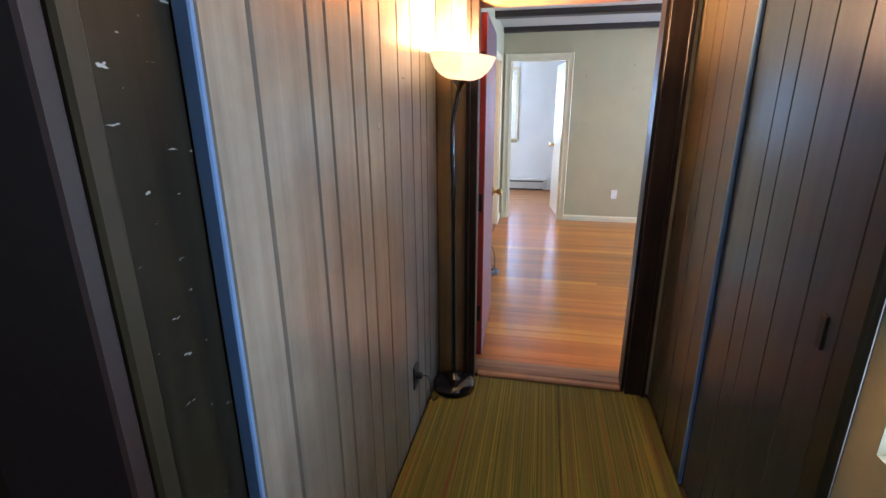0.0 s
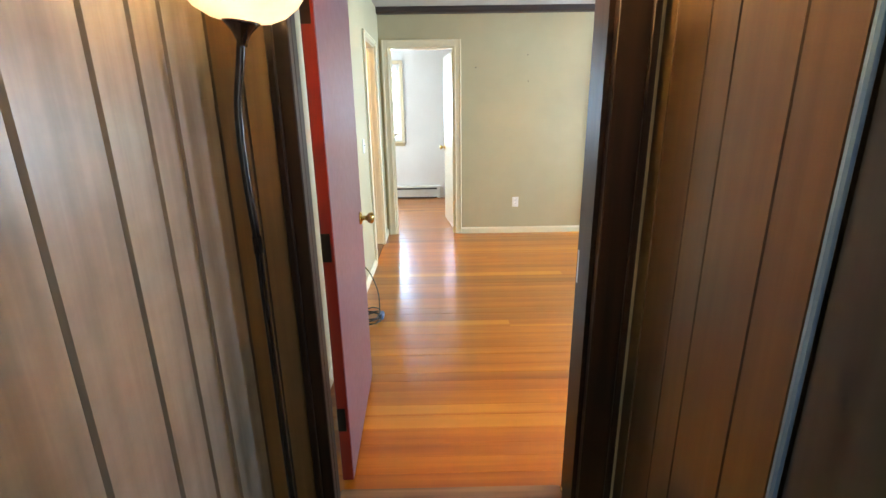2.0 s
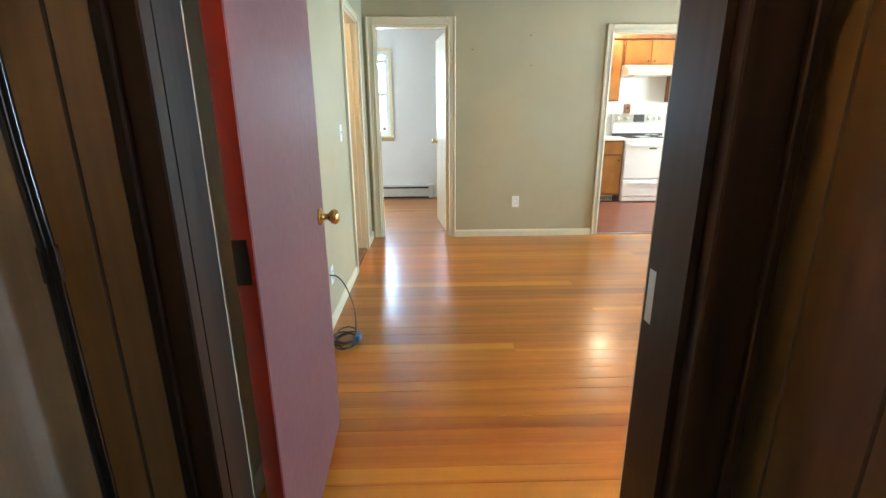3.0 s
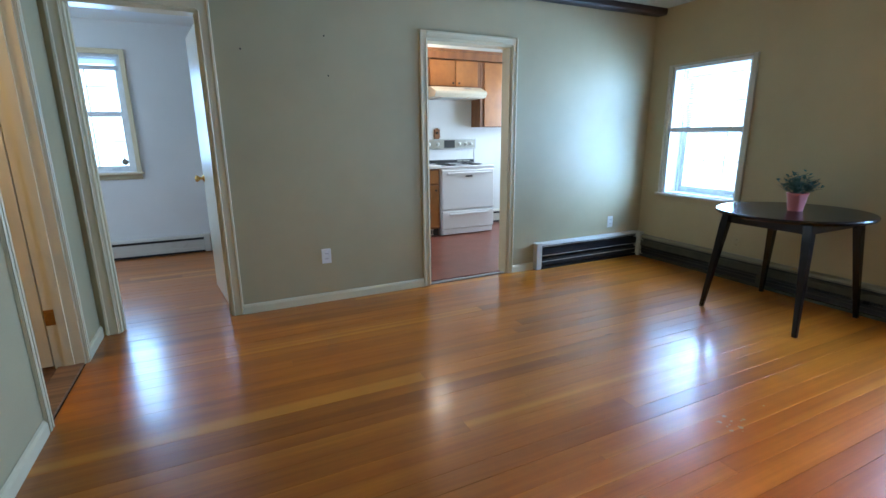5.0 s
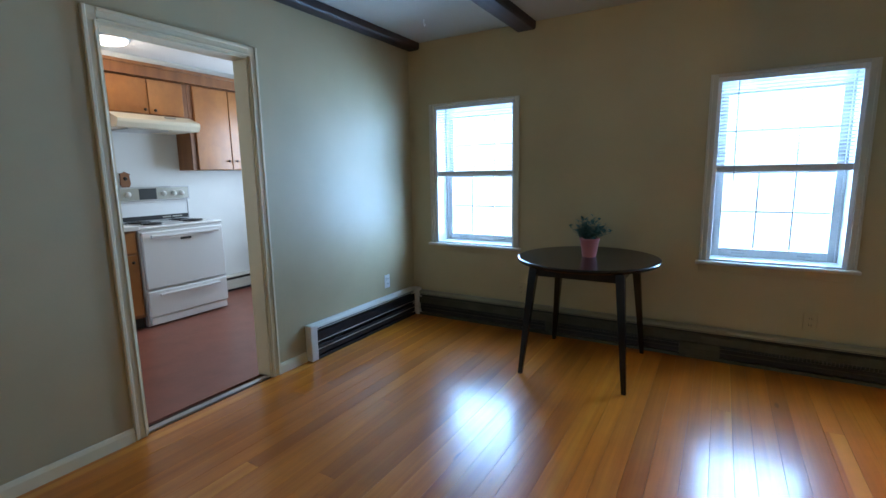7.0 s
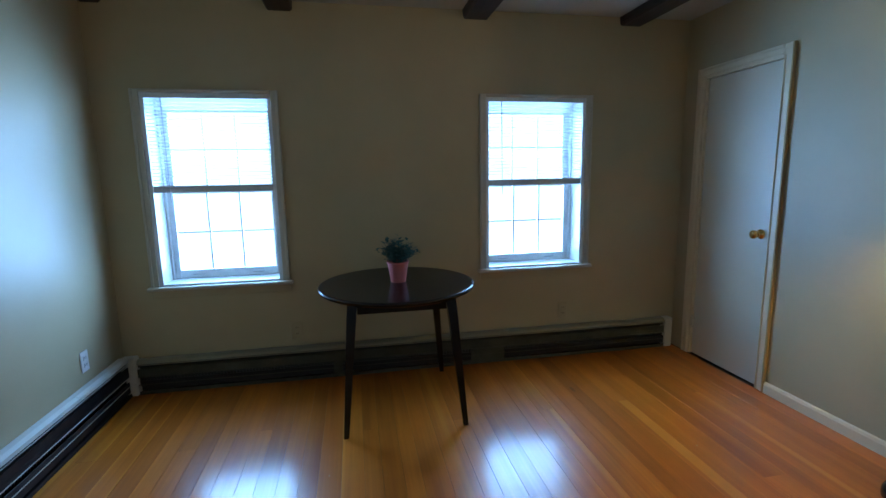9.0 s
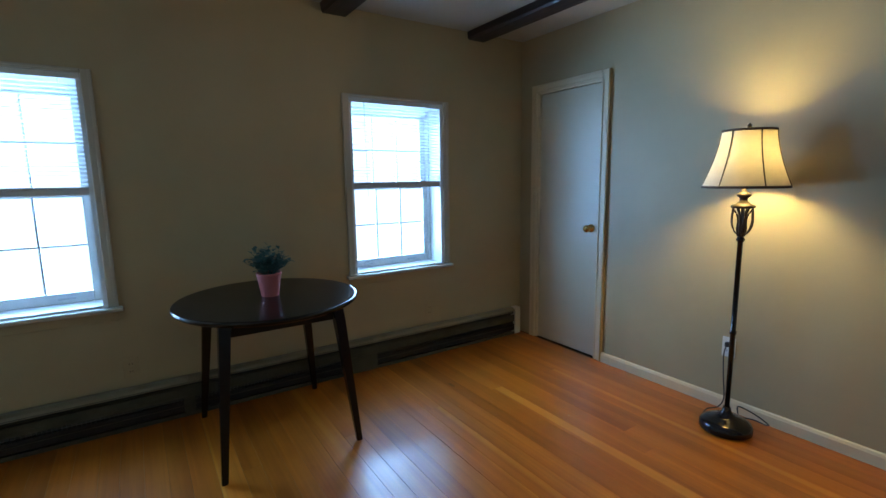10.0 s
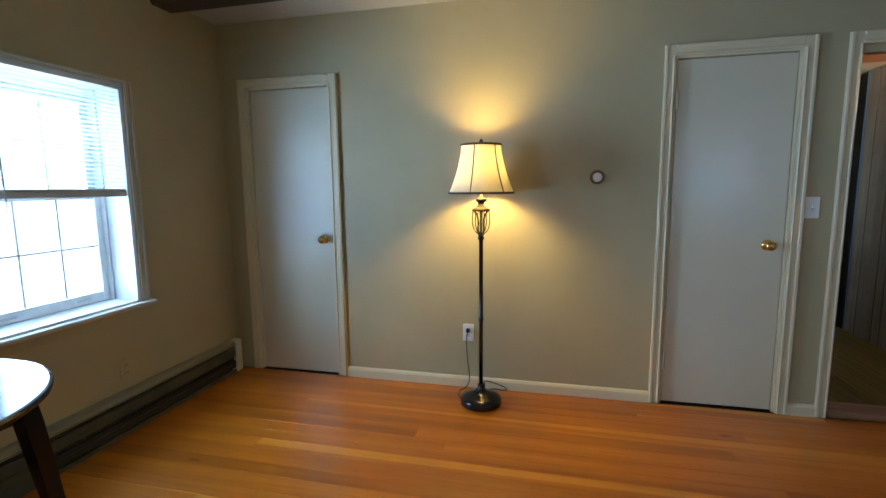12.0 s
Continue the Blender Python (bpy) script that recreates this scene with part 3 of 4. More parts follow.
part("strike_plate", boxes(((0.775, 0.012, 0.87), (0.777, 0.032, 0.98))), BRASS, d)
for z in (0.30, 0.98, 1.72):
    part("hinge", boxes(((-0.0035, 0.012, z - 0.05), (-0.0015, 0.043, z + 0.05)), r=0.0006), BRONZE, d)


# panelled passage: grooved boards on both sides
def boards(owner, start, widths, z0, z1, place, material, depth=0.016, groove=0.002, stain=GROOVE):
    """Upright boards with chamfered edges; place(a0, a1, d) gives the box corners."""
    a = start
    for w in widths:
        bm = bmesh.new()
        g = groove
        p = [(0.0, 0.0), (0.0, depth - g - 0.001), (g, depth), (w - 0.003 - g, depth), (w - 0.003, depth - g - 0.001), (w - 0.003, 0.0)]
        low = [bm.verts.new((*place(a + 0.0015 + u, v), z0)) for u, v in p]
        high = [bm.verts.new((*place(a + 0.0015 + u, v), z1)) for u, v in p]
        for k in range(6):
            bm.faces.new((low[k], low[(k + 1) % 6], high[(k + 1) % 6], high[k]))
        bm.faces.new(low), bm.faces.new(high)
        ob = part("panel_board", bm, material, owner)
        ob.data.materials.append(stain)
        for q in ob.data.polygons:
            q.material_index = 0 if q.index == 2 else 1
        a += w


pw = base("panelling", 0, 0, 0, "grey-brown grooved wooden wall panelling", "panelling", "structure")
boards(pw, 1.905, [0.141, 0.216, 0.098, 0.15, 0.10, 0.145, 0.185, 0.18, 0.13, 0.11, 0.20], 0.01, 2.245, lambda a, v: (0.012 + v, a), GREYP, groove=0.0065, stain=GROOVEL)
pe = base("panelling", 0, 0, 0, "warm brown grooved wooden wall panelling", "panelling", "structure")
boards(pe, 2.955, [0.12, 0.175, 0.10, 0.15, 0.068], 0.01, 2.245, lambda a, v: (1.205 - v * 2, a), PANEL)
wall("panel_backing", boxes(((0.012, 3.570, 0.01), (0.18, 3.5795, 2.245))), GROOVE, "dark backing behind the panel boards")
pn = base("panelling", 0, 0, 0, "brown wooden panelling beside the entry, coloured as lamplit", "panelling", "structure")
boards(pn, 0.030, [0.075, 0.073], 0.01, 2.245, lambda a, v: (a, 3.570 - v), LITP, 0.012)
# both edge strips carry reflected blue daylight in their base colour
wall("panel_end_trim", boxes(((0.000, 1.890, 0.01), (0.031, 1.904, 2.245)), r=0.003), BLUEP, "panelling edge coloured with a blue daylight glint", "trim")
wall("panel_corner_trim", boxes(((1.168, 2.938, 0.01), (1.183, 2.952, 2.245)), r=0.004), BLUEP, "corner edge strip coloured with a blue daylight glint", "trim")
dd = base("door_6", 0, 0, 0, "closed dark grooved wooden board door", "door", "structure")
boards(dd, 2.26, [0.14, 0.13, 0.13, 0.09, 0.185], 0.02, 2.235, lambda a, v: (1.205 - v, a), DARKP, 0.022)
part("latch", boxes(((1.176, 2.295, 0.98), (1.183, 2.32, 1.06)), r=0.002), BRONZE, dd)
wall("door_trim_rear", boxes(((1.178, 2.185, 0.0), (1.205, 2.255, 2.245)), r=0.006), OLIVE, "yellow-brown wooden casing of the dark door", "trim")
# dark frame where the passage begins
def scuffed_material():
    m, t, b = nodes_of("scuffed_dark_varnish")
    v = coords(t, (0.5, 0.5, 1.6))
    col = ramp(t, noise_at(t, coords(t, (30, 30, 1.2)), 1.0, 3), [(0.3, (0.006, 0.005, 0.003)), (0.7, (0.018, 0.015, 0.008))])
    chips = ramp(t, noise_at(t, v, 44.0, 3, 0.5), [(0.69, (0, 0, 0)), (0.72, (0.8, 0.8, 0.8))])
    t.links.new(mix(t, chips, col, (0.42, 0.45, 0.44)), b.inputs["Base Color"])
    b.inputs["Roughness"].default_value = 0.30
    bump(t, b, noise_at(t, v, 60.0, 3), 0.10)
    return m


SCUFF = scuffed_material()
DARKRED = paint("dark_red_brown_varnish", (0.012, 0.0028, 0.0014), 0.5, 0.25, 40, 0.1)
fr = base("door_frame", 0, 0, 0, "dark glossy stained wooden frame with scuffs", "trim", "structure")
part("jamb", boxes(((-0.03, 1.735, 0.0), (-0.002, 1.893, 2.245)), r=0.003), SCUFF, fr)
part("stop", boxes(((-0.06, 1.695, 0.0), (0.008, 1.735, 2.245)), r=0.006), OLIVE, fr, "olive-brown worn edge strip")
part("casing", boxes(((-0.25, 1.66, 0.0), (0.0, 1.695, 2.245)), r=0.005), DARKRED, fr, "dark red-brown casing board")
# dark frame of the entry on the passage side
fe = base("door_frame", 0, 0, 0, "dark-stained wooden frame of the entry", "trim", "structure")
part("upright", boxes(((0.180, 3.545, 0.0), (0.236, 3.579, 2.06)), ((0.180, 3.53, 0.0), (0.200, 3.545, 2.06)), r=0.003), JAMB, fe)
part("upright", boxes(((1.050, 3.545, 0.0), (1.150, 3.579, 2.06)), ((1.13, 3.53, 0.0), (1.15, 3.545, 2.06)), r=0.003), JAMB, fe)
part("head", boxes(((0.237, 3.545, 1.965), (1.049, 3.579, 2.06)), r=0.003), CABD, fe)
part("lining", boxes(((0.186, 3.58, 0.03), (0.198, YB + 0.001, 1.974)), ((0.198, 3.58, 0.03), (0.236, 3.617, 1.96))), JAMB, fe)
part("lining", boxes(((1.050, 3.58, 0.03), (1.064, YB + 0.001, 1.974)), ((1.036, 3.58, 0.03), (1.050, 3.68, 1.96))), JAMB, fe)
part("head_lining", boxes(((0.198, 3.58, 1.961), (1.050, YB + 0.001, 1.974))), CABD, fe)
part("strike_plate", boxes(((1.048, 3.70, 0.87), (1.050, 3.73, 0.98))), STEEL, fe)


# ---- windows ----
HAZE = bpy.data.materials.new("overcast_sky_glow")
HAZE.use_nodes = True
_p = HAZE.node_tree.nodes["Principled BSDF"]
_p.inputs["Base Color"].default_value = (0, 0, 0, 1)
_p.inputs["Emission Color"].default_value = (0.62, 0.82, 1.0, 1)
_p.inputs["Emission Strength"].default_value = 5.0
bm = boxes(((6.6, 1.0, -2), (6.62, 11.0, 6)), ((-5, 11.6, -2), (6.4, 11.62, 6)))
tagged(part("backdrop", bm, HAZE), "bright white overcast sky outside the windows", "sky", "", "structure")


def sash(parent, name, a0, a1, z0, z1, x, place, cols=3, rows=2, st=0.045, bottom=0.055, pulls=False):
    """A glazed sash with muntins; place(a, d, z) turns wall metres into world metres."""
    def bx(*pairs, r=0.0):
        return boxes(*[(place(*p), place(*q)) for p, q in pairs], r=r)
    s = part(name, bx(((a0, x, z0), (a0 + st, x + 0.032, z1)), ((a1 - st, x, z0), (a1, x + 0.032, z1)), ((a0 + st, x, z0), (a1 - st, x + 0.032, z0 + bottom)), ((a0 + st, x, z1 - 0.034), (a1 - st, x + 0.032, z1)), r=0.003), VINYL, parent)
    g0, g1, h0, h1 = a0 + st, a1 - st, z0 + bottom, z1 - 0.034
    for i in range(1, cols):
        c = g0 + (g1 - g0) * i / cols
        part("muntin", bx(((c - 0.0055, x + 0.006, h0), (c + 0.0055, x + 0.026, h1))), VINYL, s)
    for i in range(1, rows):
        c = h0 + (h1 - h0) * i / rows
        part("muntin", bx(((g0, x + 0.008, c - 0.0055), (g1, x + 0.024, c + 0.0055))), VINYL, s)
    for i in range(cols):
        for k in range(rows):
            q = part("pane", bx(((g0 + (g1 - g0) * i / cols, x + 0.014, h0 + (h1 - h0) * k / rows), (g0 + (g1 - g0) * (i + 1) / cols, x + 0.018, h0 + (h1 - h0) * (k + 1) / rows))), GLASS, s)
            q.visible_shadow = False
    if pulls:
        for c in (a0 + 0.16, a1 - 0.16):
            part("finger_pull", bx(((c - 0.04, x - 0.008, z0 + 0.020), (c + 0.04, x + 0.001, z0 + 0.032)), r=0.003), RAIL, s)
    return s


def sash_window(name, a0, a1, z0, z1, place, label, cols=3, w=0.044, deep=0.18, trim=None, top=0.018, lintel=0.06):
    trim = trim or WTRIM
    win = base(name, 0, 0, 0, label, "window", "structure")

    def bx(*pairs, r=0.0):
        return boxes(*[(place(*p), place(*q)) for p, q in pairs], r=r)
    part("casing", bx(((a0 - w, -0.014, z0), (a0, -0.002, z1 + top)), ((a0 - w, -0.022, z0), (a0 - w + 0.016, -0.014, z1 + top)), r=0.002), trim, win)
    part("casing", bx(((a1, -0.014, z0), (a1 + w, -0.002, z1 + top)), ((a1 + w - 0.016, -0.022, z0), (a1 + w, -0.014, z1 + top)), r=0.002), trim, win)
    part("head_casing", bx(((a0 + 0.001, -0.014, z1), (a1 - 0.001, -0.002, z1 + top)), ((a0 + 0.001, -0.022, z1 + top - 0.012), (a1 - 0.001, -0.014, z1 + top)), r=0.002), trim, win)
    part("stool", bx(((a0 - w - 0.02, -0.045, z0 - 0.024), (a1 + w + 0.02, -0.002, z0 - 0.001)), r=0.005), trim, win)
    part("sill", bx(((a0, -0.002, z0 - 0.010), (a1, deep + 0.10, z0 + 0.010))), VINYL, win)
    part("apron", bx(((a0 - w, -0.013, z0 - 0.075), (a1 + w, -0.002, z0 - 0.024)), r=0.002), WALL, win)
    part("frame", bx(((a0, -0.001, z0 + 0.010), (a0 + 0.022, deep + 0.10, z1)), ((a0 + 0.022, deep - 0.027, z0 + 0.010), (a0 + 0.034, deep - 0.002, z1))), VINYL, win)
    part("frame", bx(((a1 - 0.022, -0.001, z0 + 0.010), (a1, deep + 0.10, z1)), ((a1 - 0.034, deep - 0.027, z0 + 0.010), (a1 - 0.022, deep - 0.002, z1))), VINYL, win)
    part("frame", bx(((a0 + 0.022, -0.001, z1 - 0.022), (a1 - 0.022, deep + 0.10, z1)), ((a0 + 0.022, deep + 0.030, z1 - lintel), (a1 - 0.022, deep + 0.075, z1 - 0.022))), VINYL, win)
    mid = (z0 + z1) / 2 - 0.005
    sash(win, "lower_sash", a0 + 0.024, a1 - 0.024, z0 + 0.011, mid + 0.02, deep, place, cols, pulls=True)
    sash(win, "upper_sash", a0 + 0.024, a1 - 0.024, mid - 0.015, z1 - lintel - 0.001, deep + 0.036, place, cols)
    return win


def blind(a0, a1, z_top, z_low, place, wand, n):
    ob = base("window_blind", 0, 0, 0, "half-raised white horizontal slat blind in the window", "blind", "", "window blinds")

    def bx(*pairs, r=0.0):
        return boxes(*[(place(*p), place(*q)) for p, q in pairs], r=r)
    part("headrail", bx(((a0, -0.004, z_top - 0.03), (a1, 0.030, z_top)), r=0.003), BLIND, ob)
    part("bottom_rail", bx(((a0, 0.010, z_low - 0.030), (a1, 0.036, z_low)), ((a0 + 0.004, 0.012, z_low), (a1 - 0.004, 0.034, z_low + 0.012)), r=0.003), RAIL, ob)
    bm = bmesh.new()
    cols = []
    for a in (a0 + 0.004, a1 - 0.004):
        cols.append([bm.verts.new(place(a, 0.011 + 0.0125 * k, -0.0012 * k * (2 - k) - 0.003 * k)) for k in range(3)])
    for k in range(2):
        bm.faces.new((cols[0][k], cols[0][k + 1], cols[1][k + 1], cols[1][k]))
    first = part("slat", bm, BLIND, ob)
    first.location = (0, 0, z_low + 0.03)
    for k in range(1, n):
        s = new("slat", first.data)
        s.parent = ob
        s.location = (0, 0, z_low + 0.03 + k * (z_top - 0.045 - z_low - 0.03) / (n - 1))
    for a in (a0 + 0.09, a1 - 0.09):
        part("ladder_cord", tube([place(a, 0.010, z_low), place(a, 0.010, z_top - 0.03)], 0.0009, 4), BLIND, ob)
    part("wand", tube([place(wand, 0.003, z_top - 0.03), place(wand - 0.006, -0.004, z_top - 0.66)], 0.0032, 6), RAIL, ob, "thin grey tilt wand")
    return ob


def east(a, d, z):
    return (XR + d, a, z)


def bedroom_north(a, d, z):
    return (a, 10.06 + d, z)


for i, (a0, a1) in enumerate(WINDOWS):
    sash_window("window_%d" % (i + 1), a0, a1, WZ0, WZ1, east, "white double-hung sash window with six-pane sashes, bright daylight behind")
    blind(a0 + 0.004, a1 - 0.004, WZ1 - 0.002, 1.312, east, a1 - 0.115, 24)
sash_window("window_3", -0.63, 0.03, 0.93, 2.10, bedroom_north, "white bedroom sash window with bright daylight behind", 2, deep=0.04, trim=TRIM, top=0.05, lintel=0.023)
blind(-0.618, 0.018, 2.098, 1.98, bedroom_north, -0.49, 7)
tagged(part("window_ornament", moved(lathe([(0.002, -0.035), (0.026, -0.02), (0.034, 0.0), (0.026, 0.02), (0.010, 0.03), (0.004, 0.06)], 12, sy=0.35), Matrix.Translation((-0.07, 10.10, 1.035))), GREYP), "small dark ornament hanging at the bedroom window", "ornament")


# ---- baseboard heaters ----
def heater(x, y, turn, length, h, label, front, ends=(True, True), spans=None):
    """A hydronic baseboard unit; local x runs along the wall, local y out of it."""
    ob = base("baseboard_heater", x, y, 0.0, label, "heater", turn=turn)
    part("back_panel", boxes(((0, 0.002, 0.004), (length, 0.008, h - 0.004))), HEATG, ob)
    bm = bmesh.new()
    prof = [(0.003, h), (0.036, h), (0.056, h - 0.010), (0.060, h - 0.026), (0.056, h - 0.026), (0.052, h - 0.013), (0.034, h - 0.004), (0.003, h - 0.004)]
    e = [[bm.verts.new((a, d, z)) for d, z in prof] for a in (0.0, length)]
    for k in range(8):
        bm.faces.new((e[0][k], e[0][(k + 1) % 8], e[1][(k + 1) % 8], e[1][k]))
    bm.faces.new(e[0]), bm.faces.new(e[1])
    part("top_cover", bm, HEATO if front is HEATG else HEATW, ob)
    part("damper", boxes(((0.01, 0.040, h - 0.050), (length - 0.01, 0.043, h - 0.030))), HEATD, ob)
    # with HEATD this sheet is the shaded open interior, painted black
    part("front_panel", boxes(((0.01, 0.052, h * (0.12 if front is HEATW else 0.50)), (length - 0.01, 0.056, h - 0.058)), ((0.01, 0.0565, h * 0.60), (length - 0.01, 0.058, h * 0.615))), front, ob)
    spans = spans or [(0.01, length - 0.01)]
    for a0, a1 in spans:
        # on the dusty heater a black sheet stands for the shaded lower gap
        part("lower_panel", boxes(((a0, 0.050, 0.036), (a1, 0.054, h * 0.40)), r=0.001), HEATW if front is HEATW else HEATD, ob)
    for (_, a0), (a1, _) in zip(spans, spans[1:]):
        part("joint_panel", boxes(((a0 + 0.002, 0.050, 0.020), (a1 - 0.002, 0.0555, h * 0.49)), r=0.001), front, ob)
        part("splice_cover", boxes(((a0 - 0.03, 0.004, h - 0.028), (a0 + 0.03, 0.0625, h + 0.002)), r=0.003), HEATO, ob)
    part("bottom_rail", boxes(((0.0, 0.004, 0.004), (length, 0.058, 0.016)), ((0.0, 0.054, 0.016), (length, 0.058, 0.026))), HEATG if front is HEATG else HEATD, ob)
    for k, f in enumerate((0.86, 0.52, 0.30)):
        part("ridge", boxes(((0.012, 0.0565, h * f - 0.002), (length - 0.012, 0.0595, h * f + 0.002))), HEATO if front is HEATG and k == 0 else (HEATW if k == 0 or front is HEATD else front), ob)
    part("pipe", tube([(0.02, 0.028, h * 0.42), (length - 0.02, 0.028, h * 0.42)], 0.011, 8), FIN, ob)
    bm = bmesh.new()
    for k in range(int(length / 0.02)):
        box(bm, (0.03 + k * 0.02, 0.010, h * 0.26), (0.0306 + k * 0.02, 0.046, h * 0.60))
    part("heating_element", bm, FIN, ob)
    for on, a0, a1 in ((ends[0], -0.004, 0.062), (ends[1], length - 0.062, length + 0.004)):
        if on:
            part("end_cap", boxes(((a0, 0.002, 0.004), (a1, 0.064, h + 0.003)), r=0.006), HEATW, ob, "off-white metal end cap")
    return ob


heater(4.775, YF, 180, 1.31, 0.262, "baseboard heater with white cap and open black front", HEATD, (False, True))
heater(XR, 3.79, 90, 3.84, 0.232, "long old baseboard heater with dusty dark front panels", HEATG, (True, False), [(0.06, 1.36), (1.61, 2.52), (2.58, 3.78)])
tagged(part("heater_corner_cover", boxes(((4.77, 7.585, 0.004), (4.835, 7.672, 0.255)), r=0.006), HEATW), "off-white metal corner cover between two heaters", "heater")
heater(0.64, 10.06, 180, 2.3, 0.205, "white baseboard heater under the bedroom window", HEATW, (True, True))
heater(5.15, 10.10, 180, 0.95, 0.19, "white baseboard heater on the kitchen wall", HEATW, (True, True))


# ---- switches, outlets, thermostat, marks ----
def plate(name, label, category, place, a, z, kind):
    ob = base(name, 0, 0, 0, label, category)

    def bx(*pairs, r=0.0):
        return boxes(*[(place(*p), place(*q)) for p, q in pairs], r=r)
    part("cover", bx(((a - 0.036, -0.007, z - 0.058), (a + 0.036, -0.001, z + 0.058)), r=0.003), WALL if kind == "painted" else PLASTIC, ob)
    if kind == "switch":
        part("slot", bx(((a - 0.006, -0.0085, z - 0.014), (a + 0.006, -0.0065, z + 0.014))), RAIL, ob)
        part("toggle", bx(((a - 0.004, -0.019, z - 0.001), (a + 0.004, -0.008, z + 0.012)), r=0.001), PLASTIC, ob)
    else:
        for c in (-0.021, 0.021):
            s = part("socket", bx(((a - 0.016, -0.0095, z + c - 0.014), (a + 0.016, -0.0065, z + c + 0.014)), r=0.004), WALL if kind == "painted" else PLASTIC, ob)
            for u in (-0.006, 0.006):
                part("slit", bx(((a + u - 0.0012, -0.0102, z + c - 0.004), (a + u + 0.0012, -0.0090, z + c + 0.006))), SLOT, s)
    return ob


def north(a, d, z):
    return (a, YF + d, z)


def south(a, d, z):
    return (a, YB - d, z)


def west(a, d, z):
    return (XL - d, a, z)


plate("outlet", "white double outlet on the cream wall", "outlet", north, 1.496, 0.369, "outlet")
plate("outlet", "white double outlet above the heater", "outlet", north, 4.425, 0.386, "outlet")
plate("outlet", "white double outlet behind the floor lamp", "outlet", south, 3.100, 0.369, "outlet")
plate("outlet", "white double outlet on the side wall", "outlet", west, 5.624, 0.31, "outlet")
plate("outlet", "outlet painted over in the wall colour", "outlet", east, 6.60, 0.338, "painted")
plate("outlet", "outlet painted over in the wall colour", "outlet", east, 4.68, 0.344, "painted")
plate("light_switch", "white toggle switch between door and entry", "switch", south, 1.212, 1.185, "switch")
plate("light_switch", "white toggle switch beside the side doorway", "switch", west, 6.22, 1.14, "switch")
th = base("thermostat", 0, 0, 0, "round brass thermostat with white dial", "thermostat")
part("ring", moved(lathe([(0.042, 0), (0.042, 0.012), (0.036, 0.022), (0.027, 0.026), (0.027, 0.020)], 28, close=False), Matrix.Translation((2.326, YB + 0.001, 1.364)) @ pose(0, 0, 0, -90)), DULLBRASS, th, "dull brass ring", True)
part("dial", moved(lathe([(0.0265, 0.0), (0.0265, 0.026), (0.023, 0.031), (0.004, 0.033)], 28), Matrix.Translation((2.326, YB + 0.001, 1.364)) @ pose(0, 0, 0, -90)), PLASTIC, th, "white dial", True)
for x, z in ((1.586, 1.966), (1.028, 1.845), (1.60, 1.70)):
    tagged(part("nail", moved(lathe([(0.006, 0), (0.006, 0.003), (0.002, 0.005)], 8), Matrix.Translation((x, YF - 0.001, z)) @ pose(0, 0, 0, 90)), BRONZE), "small nail stuck in the cream wall", "nail", "nails in the wall")
tagged(part("ceiling_hook", tube(smooth_curve([(4.338, 7.183, TOP - 0.001), (4.338, 7.183, TOP - 0.03), (4.348, 7.183, TOP - 0.045), (4.358, 7.183, TOP - 0.03)]), 0.004, 6), PLASTIC), "small white hook in the ceiling", "hook")


# ---- round table with the potted plant ----
TX, TY = 4.366, 5.955
tb = base("round_table", TX, TY, 0, "dark espresso-stained round wooden table with splayed legs", "table")
part("tabletop", lathe([(0.40, 0.712), (0.457, 0.714), (0.468, 0.722), (0.471, 0.732), (0.467, 0.740), (0.46, 0.742)], 72, sy=0.965), TABLE, tb, smooth=False)
for sx in (-1, 1):
    for sy in (-1, 1):
        bm = bmesh.new()
        rings = []
        for (px, py, z), h in (((0.285 * sx, 0.262 * sy, 0.712), 0.026), ((0.295 * sx, 0.270 * sy, 0.63), 0.025), ((0.365 * sx, 0.323 * sy, 0.0), 0.014)):
            rings.append([bm.verts.new((px + a * h, py + b * h, z)) for a, b in ((-1, -1), (1, -1), (1, 1), (-1, 1))])
        for a, b in zip(rings, rings[1:]):
            for k in range(4):
                bm.faces.new((a[k], a[(k + 1) % 4], b[(k + 1) % 4], b[k]))
        bm.faces.new(rings[0]), bm.faces.new(rings[-1])
        bmesh.ops.bevel(bm, geom=[e for e in bm.edges if abs(e.verts[0].co.z - e.verts[1].co.z) > 0.02], offset=0.004, segments=2, affect="EDGES")
        part("leg", bm, TABLE, tb)
for s in (-1, 1):
    part("apron", boxes(((-0.262, s * 0.262 - 0.010, 0.645), (0.262, s * 0.262 + 0.010, 0.712)), r=0.002), TABLE, tb)
    part("apron", boxes(((s * 0.285 - 0.010, -0.238, 0.645), (s * 0.285 + 0.010, 0.238, 0.712)), r=0.002), TABLE, tb)

